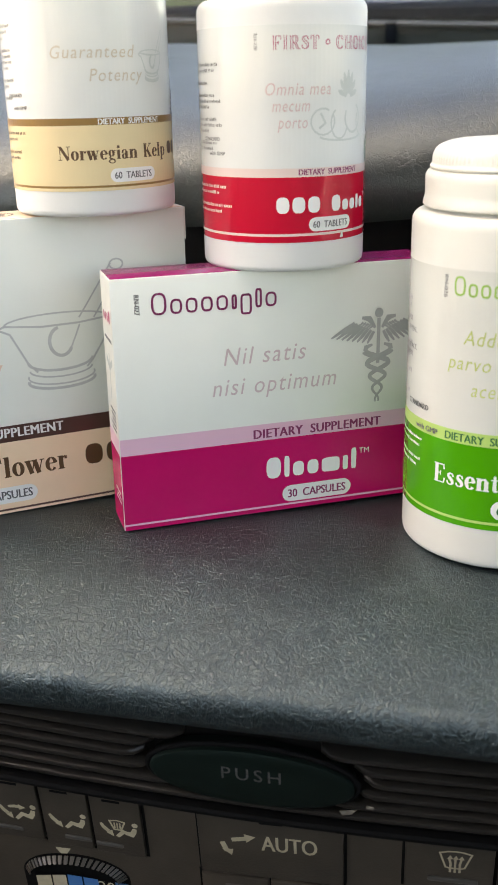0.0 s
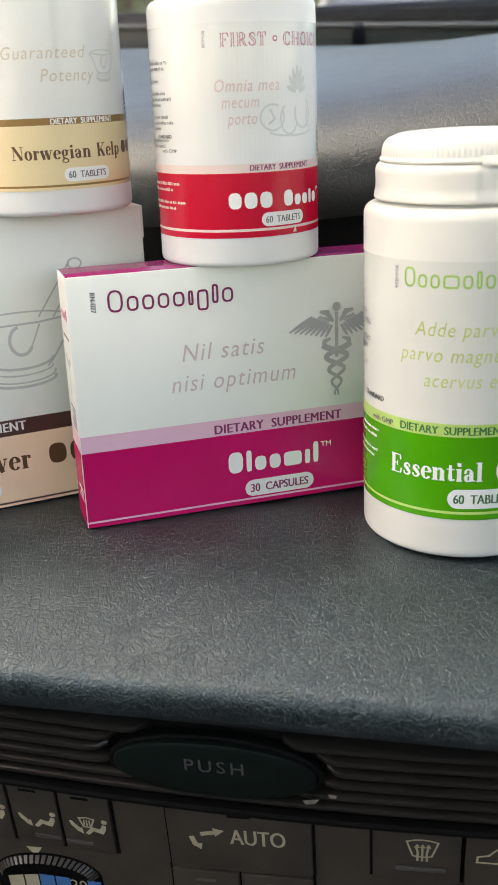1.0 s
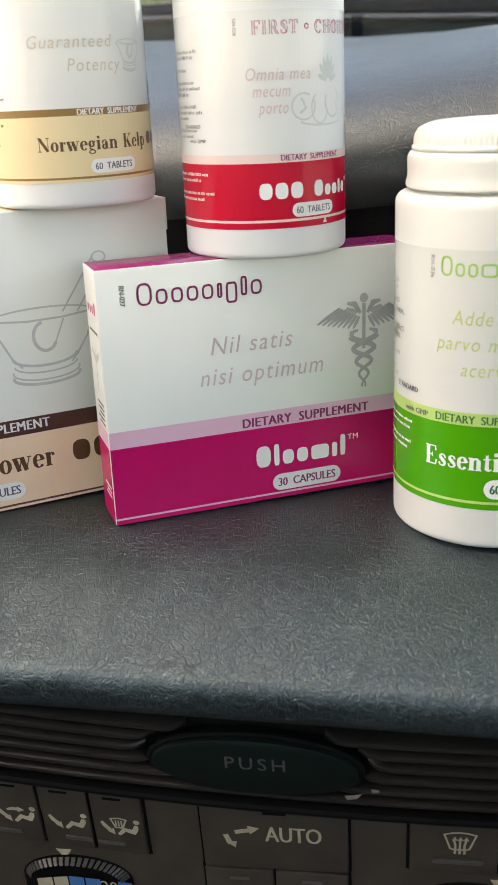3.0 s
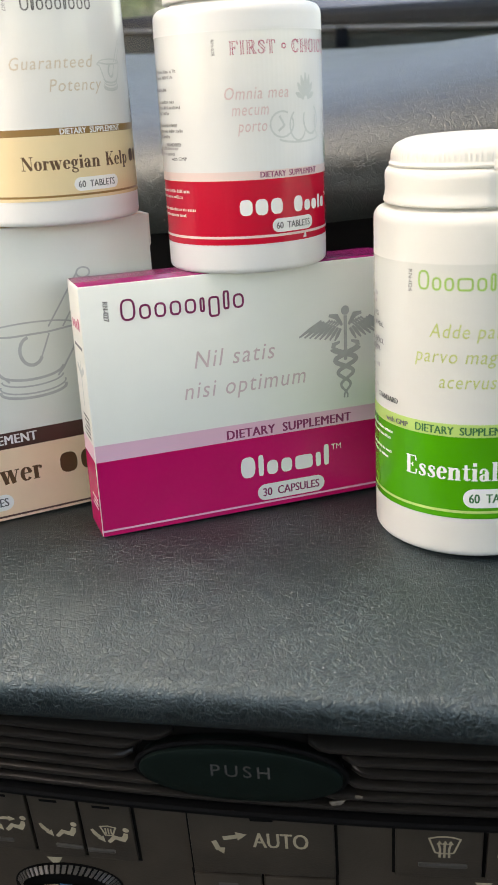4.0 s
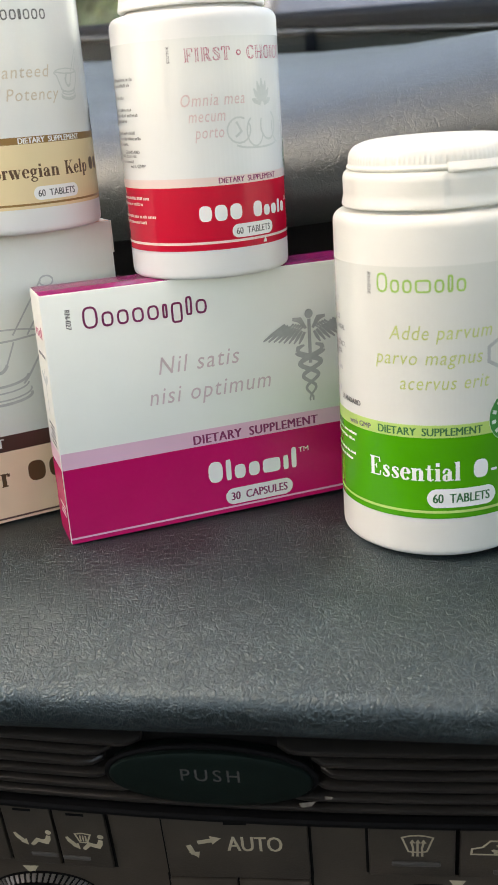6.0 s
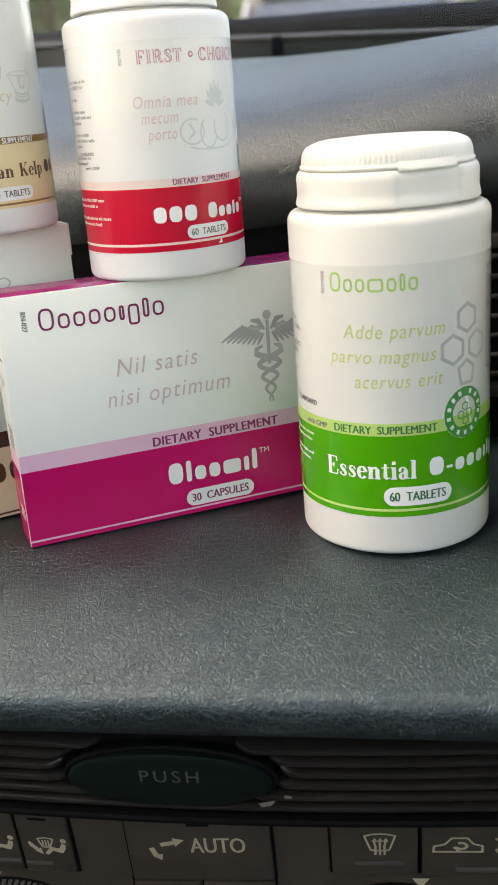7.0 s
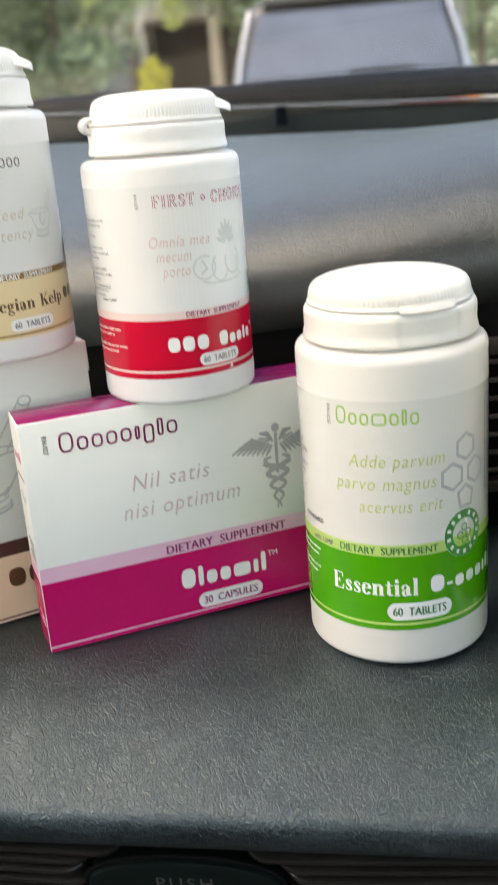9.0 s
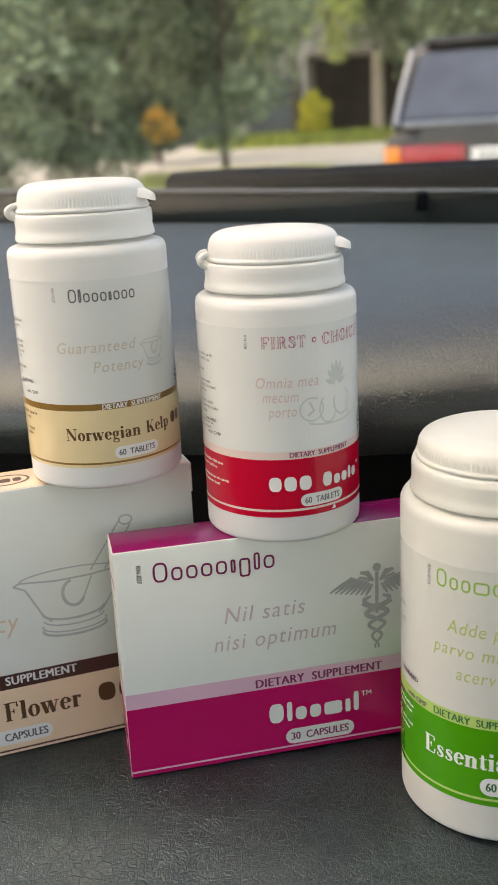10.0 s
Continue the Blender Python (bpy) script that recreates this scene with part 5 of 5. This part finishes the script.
for s, z in ((0, 2.0), (-1.9, -0.6), (1.9, -0.4), (0.2, -2.9)):
    hexagon(inner, g(38.2) + s, 45.4 + z, 1.35, 0.4, 30)
seal(inner, at2, green_bottle, g(38.2), 45.4, 8.6, SEAL_GREEN)
fine_print(at2, g(-72), 82.0, (3, 1, 3, 2, 2), FINE_INK, green_bottle, 11, cap=1.5, pitch=2.3, s_start=-80)
words = Print().text("GLASS", g(-87), 75.4, 6.6, 1.6, bold=0.04).text("A MEAL.", g(-81), 72.2, 7.4, 1.6, bold=0.04)
words.text("INTACT.", g(-81), 66.6, 7.4, 1.6, bold=0.04).text("OPEN.", g(-84), 64.0, 6.2, 1.6, bold=0.04)
words.text("STANDARD", g(-75), 48.4, 12.0, 1.8, bold=0.045).text("with GMP", g(-65), 41.7, 10.8, 1.8, bold=0.045).onto("lettering", at2, DARK_INK, green_bottle, 0.16)
fine_print(at2, g(-54), 37.5, (2, 2), WHITE_INK, green_bottle, 12, pitch=2.3, s_start=-66)
table = Print().line([(g(62), 57), (g(62), 90), (g(100), 90), (g(100), 57)], 0.35, closed=True)
table.onto("facts_frame", at2, DARK_INK, green_bottle, 0.12)
fine_print(at2, g(98), 86.0, (4, 5, 4), FINE_INK, green_bottle, 14, cap=1.2, pitch=1.9, s_start=g(64))
Print().poly([(g(71), 32), (g(75), 36), (g(78), 31), (g(74), 29.6)]).onto("nick", at2, LABEL_WHITE, green_bottle, 0.2, "torn spot in the print")

side_bottle = large_bottle(pose(0.1207, 0.3045, -0.0050), "large white bottle with a green label, turned sideways, on the shelf")
Print().blocks("Cxxtxpxx", g(-100), 80.5, g(42), 5.0).pieces("maker_mark_block", at2, RED_INK, side_bottle, 0.12)
fine_print(at2, g(-46), 73.0, (2, 3, 4, 3, 2), FINE_INK, side_bottle, 21, cap=1.3, pitch=2.2, s_start=-62)
fine_print(at2, g(-46), 36.5, (3, 3), GREEN_PALE, side_bottle, 22, pitch=2.2, s_start=-62)

# ---------------------------------------------------------------- windscreen, wipers, bonnet
windscreen = thing("windscreen", pose(0, 0, 0), "clear raked car windscreen", "windscreen", kind="structure")
glass_bm = bmesh.new()
box(glass_bm, (-0.70, -0.0022, 0), (0.70, 0.0022, 0.95), 0.0, pose(0, 0.735, 0.158, 58))
pane = part("pane", glass_bm, GLASS, windscreen, smooth=False)
pane.visible_shadow = False
part("lower_seal", boxed((-0.72, 0.712, 0.150), (0.72, 0.742, 0.1745), 0.003, pose(0, 0, 0.0075, 0, 2.4, 0)), BUMPER, windscreen)
part("seal_lip", boxed((-0.72, 0.708, 0.1748), (0.72, 0.722, 0.1772), 0.001, pose(0, 0, 0.0075, 0, 2.4, 0)), SEAL_GREY, windscreen)
for x in (-0.25, 0.02, 0.26):
    part("clip", boxed((x - 0.004, 0.702, 0.168), (x + 0.004, 0.709, 0.183), 0.001), RUBBER, windscreen)

cowl = tagged(part("cowl_panel", boxed((-0.75, 0.745, 0.10), (0.75, 0.90, 0.152), 0.006), WIPER_BLACK), "black plastic cowl below the windscreen", "cowl")


def wiper(x0, x1, z0, z1, label):
    ob = thing("windscreen_wiper", pose(0, 0, 0), label, "wiper", "windscreen wipers")
    y = 0.765
    blade = bmesh.new()
    tube(blade, [(x0 + (x1 - x0) * k / 8, y, z0 + (z1 - z0) * k / 8) for k in range(9)], 0.0085, 8)
    part("blade", blade, RUBBER, ob)
    arm = bmesh.new()
    pts = [(x0 + (x1 - x0) * t, y + 0.012, z0 + (z1 - z0) * t + 0.006 + 0.002 * math.sin(math.pi * t)) for t in [k / 10 for k in range(11)]]
    tube(arm, pts, 0.0052, 8, 0.0044)
    part("arm", arm, WIPER_BLACK, ob)
    yoke = bmesh.new()
    for c in (0.3, 0.7):
        pts = [(x0 + (x1 - x0) * (c + dc), y + 0.004, z0 + (z1 - z0) * (c + dc) + 0.005 + h) for dc, h in ((-0.18, 0), (-0.08, 0.002), (0, 0.003), (0.08, 0.002), (0.18, 0))]
        tube(yoke, pts, 0.0036, 6)
    part("yoke", yoke, WIPER_BLACK, ob)
    hub = lathe(rounded([(0, 0), (0.013, 0), (0.013, 0.012), (0.008, 0.018), (0, 0.018)], 0.002, 3), 24)
    bmesh.ops.transform(hub, matrix=pose(x0, y + 0.02, z0 - 0.034, -30), verts=hub.verts)
    part("pivot", hub, WIPER_BLACK, ob)
    return ob


wiper(-0.175, -0.045, 0.1905, 0.1890, "black wiper parked at the foot of the windscreen")
wiper(-0.050, 0.52, 0.1895, 0.1830, "long black wiper parked at the foot of the windscreen")


def bonnet_profile(x):
    crown = -0.03 * (x / 0.7) ** 2
    return [Vector((x, y, z + crown)) for y, z in ((0.86, 0.142), (0.90, 0.149), (1.1, 0.141), (1.4, 0.122), (1.7, 0.075), (1.9, 0.02), (1.95, -0.10), (1.95, -0.4))]


bonnet = sweep(bonnet_profile, [-0.75 + 0.1 * k for k in range(16)], HOOD_PAINT, "bonnet", None)
tagged(bonnet, "dark grey painted car bonnet", "bonnet")

# ---------------------------------------------------------------- cabin shell behind and above the camera
part("ceiling", boxed((-0.62, -1.9, 0.74), (0.62, 0.02, 0.77), 0.01), HEADLINER)["kind"] = "structure"
for side, nm in ((-1, "wall_left"), (1, "wall_right")):
    x = side * 0.76
    part(nm, boxed((min(x, x + side * 0.05), -2.0, -0.70), (max(x, x + side * 0.05), 0.95, 0.14), 0.01), TRIM_GREY)["kind"] = "structure"
    bm = bmesh.new()
    tube(bm, [(side * 0.74, 0.72, 0.14), (side * 0.69, 0.36, 0.46), (side * 0.62, 0.02, 0.76)], 0.025, 8)
    tube(bm, [(side * 0.76, -0.62, 0.13), (side * 0.63, -0.70, 0.75)], 0.04, 8)
    part("pillar", bm, TRIM_GREY)["kind"] = "structure"
part("wall_back", boxed((-0.78, -2.05, -0.70), (0.78, -1.98, 0.20), 0.01), TRIM_GREY)["kind"] = "structure"
part("floor", boxed((-0.80, -2.05, -0.76), (0.80, 0.95, -0.70), 0.01), TRIM_GREY)["kind"] = "structure"

# ---------------------------------------------------------------- street outside
SLOPE = math.radians(2.0)


def ground_z(y):
    return -0.95 + math.tan(SLOPE) * max(0.0, y - 1)


ground_bm = bmesh.new()
ys = [-400, -40, 1, 6, 14, 30, 60, 120, 400, 1500]
rows = [[ground_bm.verts.new((x, y, ground_z(min(y, 120)))) for x in (-1200, -200, -40, 0, 40, 200, 1200)] for y in ys]
for p, q in zip(rows, rows[1:]):
    for k in range(6):
        ground_bm.faces.new((p[k], p[k + 1], q[k + 1], q[k]))
part("ground", ground_bm, ASPHALT)["kind"] = "structure"


def leaf_mesh(name, centres, radii, count, size, seed, mat, parent, squash=1.0):
    """Many small leaves in uneven clumps round the given centres."""
    rng = np.random.default_rng(seed)
    centres, radii = np.array(centres, float), np.array(radii, float)
    pick = rng.integers(0, len(centres), count)
    way = rng.normal(size=(count, 3))
    way /= np.linalg.norm(way, axis=1)[:, None]
    depth = rng.random(count) ** 0.45
    pos = centres[pick] + way * (radii[pick] * depth)[:, None] * np.array([1, 1, squash])
    u = rng.normal(size=(count, 3))
    u /= np.linalg.norm(u, axis=1)[:, None]
    w = np.cross(u, rng.normal(size=(count, 3)))
    w /= np.linalg.norm(w, axis=1)[:, None]
    long = (size * (0.6 + 0.8 * rng.random(count)))[:, None]
    verts = np.stack([pos - u * long, pos + w * long * 0.42, pos + u * long, pos - w * long * 0.42], 1).reshape(-1, 3)
    me = bpy.data.meshes.new(name)
    me.from_pydata(verts.tolist(), [], np.arange(count * 4).reshape(-1, 4).tolist())
    me.materials.append(mat)
    ob = new(name, me)
    ob.parent = parent
    return ob


def tree(x, y, high, spread, low, seed, mat, label, leaves=9000, size=0.10, kind="tree"):
    ob = thing(kind, pose(x, y, ground_z(y)), label, kind)
    rng = random.Random(seed)
    trunk = bmesh.new()
    tube(trunk, [(0, 0, -0.1), (rng.uniform(-.05, .05), 0, high * 0.2), (rng.uniform(-.15, .15), 0.05, high * 0.45), (rng.uniform(-.1, .1), 0, high * 0.55)], 0.012 * high, 9, 0.004 * high)
    centres, radii = [], []
    for k in range(9):
        a, h = 2.4 * k + rng.random(), high * (0.25 + 0.06 * k)
        r = spread * rng.uniform(0.45, 0.8)
        end = (r * math.cos(a), r * math.sin(a), h + high * 0.14)
        tube(trunk, [(0, 0, h - high * 0.06), (end[0] * 0.5, end[1] * 0.5, h + high * 0.03), end], 0.005 * high, 6, 0.002 * high)
    for k in range(60):
        a, t = rng.random() * 6.283, rng.random()
        shape = math.sin(math.pi * min(1, (t * 0.86 + 0.12))) ** 0.6
        r = spread * shape * math.sqrt(rng.random())
        centres.append((r * math.cos(a), r * math.sin(a), low + (high - low) * t))
        radii.append(spread * rng.uniform(0.2, 0.38))
    part("trunk", trunk, BARK, ob)
    leaf_mesh("crown", centres, radii, leaves, size, seed, mat, ob)
    return ob


def at_azimuth(deg, y):
    return y * math.tan(radians(deg))


tree(at_azimuth(-25.0, 17), 17, 7.5, 2.7, 0.1, 1, LEAF_GREEN, "tall grey-green leafy tree beside the street", 30000, 0.085)
tree(at_azimuth(-19.5, 18.5), 18.5, 8.0, 2.0, 0.5, 2, LEAF_GREEN, "tall grey-green leafy tree beside the street", 26000, 0.085)
tree(at_azimuth(-12.0, 20), 20, 8.0, 2.3, 0.9, 3, LEAF_GREEN, "tall grey-green leafy tree beside the street", 30000, 0.085)
tree(at_azimuth(-15.6, 18), 18, 1.30, 0.34, 0.78, 4, LEAF_ORANGE, "small tree with orange autumn leaves", 420, 0.05)
tree(at_azimuth(-7.0, 33), 33, 1.55, 0.56, 0.3, 5, LEAF_YELLOW, "round yellow-green shrub by the road", 4500, 0.06, "shrub")
tree(at_azimuth(-8.0, 33), 33, 10.0, 2.6, 2.8, 6, LEAF_LIGHT, "light green leafy tree beyond the road", 14000, 0.12)
tree(at_azimuth(2.5, 34), 34, 11.0, 5.0, 2.6, 7, LEAF_GREEN, "dark leafy tree behind the parked car", 26000, 0.14)
tree(at_azimuth(11, 34), 34, 11.0, 4.5, 2.6, 8, LEAF_GREEN, "dark leafy tree behind the parked car", 16000, 0.14)
tree(at_azimuth(-31, 16), 16, 7.5, 2.6, 0.2, 9, LEAF_GREEN, "tall grey-green leafy tree beside the street", 16000, 0.09)
tree(at_azimuth(-15.8, 26), 26, 9.0, 2.2, 1.2, 11, LEAF_GREEN, "tall grey-green leafy tree beside the street", 16000, 0.1)
far_tree = tree(at_azimuth(-10, 52), 52, 13.0, 6.0, 1.0, 10, LEAF_GREEN, "tall leafy tree in the distance", 30000, 0.2)
for deg, y, turn in ((-19, 50, 70), (-28, 47, 160), (-1, 58, 220), (9, 55, 310)):
    copy_thing(far_tree, pose(at_azimuth(deg, y), y, ground_z(y), 0, 0, turn))


def grass_patch(x, y, rx, ry, high, count, seed):
    rng = np.random.default_rng(seed)
    a, r = rng.random(count) * 2 * np.pi, np.sqrt(rng.random(count))
    px, py = x + rx * r * np.cos(a), y + ry * r * np.sin(a)
    pz = np.array([ground_z(v) for v in py])
    h, lean = high * (0.5 + rng.random(count)), rng.normal(size=(count, 2)) * high * 0.4
    w = 0.02
    verts = np.stack([np.stack([px - w, py, pz], 1), np.stack([px + w, py, pz], 1), np.stack([px + lean[:, 0], py + lean[:, 1], pz + h], 1)], 1).reshape(-1, 3)
    me = bpy.data.meshes.new("grass")
    me.from_pydata(verts.tolist(), [], np.arange(count * 3).reshape(-1, 3).tolist())
    me.materials.append(GRASS)
    return tagged(new("grass", me), "rough green grass beside the road", "grass", kind="stuff")


grass_patch(at_azimuth(-11.5, 17), 17, 1.7, 0.7, 0.2, 4000, 31)
grass_patch(at_azimuth(-6, 33), 33, 4.5, 1.2, 0.35, 6000, 32)

# House beyond the road.
house = thing("house", pose(at_azimuth(-3.4, 38), 38, ground_z(38)), "weathered grey house with a dark covered entrance", "house")
wall_bm = bmesh.new()
box(wall_bm, (-5.2, 0, 3.0), (9.0, 6, 7.5), 0.02)
box(wall_bm, (-5.2, 0, 0), (-2.6, 6, 3.0), 0.02)
box(wall_bm, (3.2, 0, 0), (9.0, 6, 3.0), 0.02)
part("wall", wall_bm, RENDER_GREY, house, smooth=False)
part("porch_back", boxed((-2.6, 3.0, 0), (3.2, 3.2, 3.0)), DARK_WALL, house)
part("garage_door", boxed((-4.9, -0.06, 0.1), (-2.8, 0.02, 2.3), 0.02), BLUE_GREY, house)
part("post", boxed((-0.2, -0.1, 0), (0.22, 0.3, 3.0), 0.02), PALE_POST, house)
part("post", boxed((2.6, -0.1, 0), (2.9, 0.3, 3.0), 0.02), PALE_POST, house)
part("roof", boxed((-5.6, -0.5, 7.5), (9.4, 6.5, 7.9), 0.05), DARK_WALL, house)
for x in (-3.6, -0.6, 2.4, 5.4):
    win = part("window", boxed((x, -0.05, 4.2), (x + 1.3, 0.03, 5.6), 0.01), CAR_GLASS, house)
    part("sill", boxed((x - 0.08, -0.16, 4.1), (x + 1.38, 0.0, 4.2), 0.01), PALE_POST, win)
part("fence_wall", boxed((-9.5, -1.2, 0), (-5.4, -0.9, 1.3), 0.03), BLUE_GREY, house)

# Parked car ahead, seen from behind.
CAR_Y = 7.8
parked = thing("parked_car", pose(0.56, CAR_Y, ground_z(CAR_Y), 2.0, 0, -1.5) @ Matrix.Diagonal((1.13, 1, 1, 1)), "dark grey estate car parked ahead, rear towards us", "car")


def car_body():
    """Lower body: rounded sections from the tail to the nose."""
    bm = bmesh.new()
    sections = [(0.0, 0.80, 0.42, 0.92), (0.06, 0.85, 0.34, 1.0), (0.5, 0.87, 0.28, 1.02), (2.6, 0.87, 0.28, 1.0), (3.6, 0.84, 0.28, 0.92), (4.1, 0.76, 0.34, 0.82), (4.25, 0.62, 0.42, 0.70)]
    rings = []
    for y, w, z0, z1 in sections:
        ring = []
        for k in range(32):
            a = 2 * math.pi * k / 32
            c, s = math.cos(a), math.sin(a)
            ring.append(bm.verts.new((w * math.copysign(abs(c) ** 0.35, c), y, (z0 + z1) / 2 + (z1 - z0) / 2 * math.copysign(abs(s) ** 0.35, s))))
        rings.append(ring)
    for p, q in zip(rings, rings[1:]):
        for k in range(32):
            bm.faces.new((p[k], p[(k + 1) % 32], q[(k + 1) % 32], q[k]))
    bm.faces.new(rings[0][::-1])
    bm.faces.new(rings[-1])
    bmesh.ops.recalc_face_normals(bm, faces=bm.faces)
    return bm


def frustum(w0, w1, y0, y1, y2, y3, z0, z1, bevel):
    bm = bmesh.new()
    v = [bm.verts.new(p) for p in ((-w0, y0, z0), (w0, y0, z0), (w0, y1, z0), (-w0, y1, z0), (-w1, y2, z1), (w1, y2, z1), (w1, y3, z1), (-w1, y3, z1))]
    for f in ((0, 3, 2, 1), (4, 5, 6, 7), (0, 1, 5, 4), (1, 2, 6, 5), (2, 3, 7, 6), (3, 0, 4, 7)):
        bm.faces.new([v[k] for k in f])
    bmesh.ops.bevel(bm, geom=list(bm.edges), offset=bevel, segments=4, profile=0.5, affect="EDGES")
    return bm


part("body", car_body(), CAR_PAINT, parked)
part("cabin", frustum(0.84, 0.66, 0.04, 3.0, 0.42, 2.3, 0.96, 1.63, 0.10), CAR_PAINT, parked)
rear_glass = bmesh.new()
corners = [(-0.73, 0.072, 1.05), (0.73, 0.072, 1.05), (0.61, 0.345, 1.53), (-0.61, 0.345, 1.53)]
front = [rear_glass.verts.new(Vector(c) + Vector((0, -0.012, 0.004))) for c in corners]
rear = [rear_glass.verts.new(Vector(c) + Vector((0, 0.05, -0.02))) for c in corners]
rear_glass.faces.new(front)
rear_glass.faces.new(rear[::-1])
for k in range(4):
    rear_glass.faces.new((front[k], rear[k], rear[(k + 1) % 4], front[(k + 1) % 4]))
bmesh.ops.recalc_face_normals(rear_glass, faces=rear_glass.faces)
bmesh.ops.bevel(rear_glass, geom=list(rear_glass.edges), offset=0.012, segments=2, affect="EDGES")
part("rear_window", rear_glass, CAR_GLASS, parked)
for sgn in (-1, 1):
    strip_bm = bmesh.new()
    tube(strip_bm, [(sgn * 0.765, 0.075, 1.02), (sgn * 0.735, 0.17, 1.25), (sgn * 0.665, 0.36, 1.56)], 0.02, 8)
    part("pillar_trim", strip_bm, CHROME, parked)
part("window_ledge", boxed((-0.72, 0.0, 1.0), (0.72, 0.08, 1.045), 0.015), CHROME, parked)
part("tailgate", boxed((-0.60, -0.025, 0.60), (0.60, 0.05, 1.0), 0.02), CAR_PAINT, parked)
for sgn in (-1, 1):
    lamp = part("tail_lamp", boxed((min(sgn * 0.31, sgn * 0.73), -0.045, 0.66), (max(sgn * 0.31, sgn * 0.73), 0.05, 0.87), 0.012), LAMP_RED, parked)
    part("indicator_lens", boxed((min(sgn * 0.732, sgn * 0.84), -0.04, 0.66), (max(sgn * 0.732, sgn * 0.84), 0.06, 0.87), 0.012), LAMP_ORANGE, lamp)
    part("reversing_lens", boxed((min(sgn * 0.42, sgn * 0.58), -0.05, 0.67), (max(sgn * 0.42, sgn * 0.58), -0.04, 0.74), 0.003), PLATE_WHITE, lamp)
plate = part("number_plate", boxed((-0.27, -0.045, 0.70), (0.27, -0.028, 0.84), 0.004), PLATE_WHITE, parked)
marks = bmesh.new()
for k in range(7):
    box(marks, (-0.21 + 0.06 * k, -0.048, 0.73), (-0.175 + 0.06 * k, -0.0455, 0.81))
part("plate_bar", marks, GREY_INK, plate)
part("bumper", boxed((-0.86, -0.09, 0.36), (0.86, 0.12, 0.56), 0.05), BUMPER, parked)
part("rear_wiper", boxed((-0.02, 0.02, 1.07), (0.42, 0.05, 1.085), 0.004, pose(0, 0.03, 0, 0, 0, 0)), RUBBER, parked)
part("roof_spoiler", boxed((-0.58, 0.34, 1.59), (0.58, 0.55, 1.64), 0.015), CAR_PAINT, parked)
for x in (-0.78, 0.78):
    for y in (0.75, 3.35):
        wheel_bm = lathe(rounded([(0, -0.1), (0.2, -0.1), (0.31, -0.09), (0.315, 0), (0.31, 0.09), (0.2, 0.1), (0, 0.1)], 0.03, 4), 36)
        bmesh.ops.transform(wheel_bm, matrix=pose(x, y, 0.315, 0, 90, 0), verts=wheel_bm.verts)
        wheel_ob = part("wheel", wheel_bm, TYRE, parked)
        rim = lathe(rounded([(0, -0.106), (0.17, -0.106), (0.19, -0.09), (0.19, 0.09), (0.17, 0.106), (0, 0.106)], 0.01, 3), 28)
        bmesh.ops.transform(rim, matrix=pose(x, y, 0.315, 0, 90, 0), verts=rim.verts)
        part("rim", rim, ALLOY, wheel_ob)
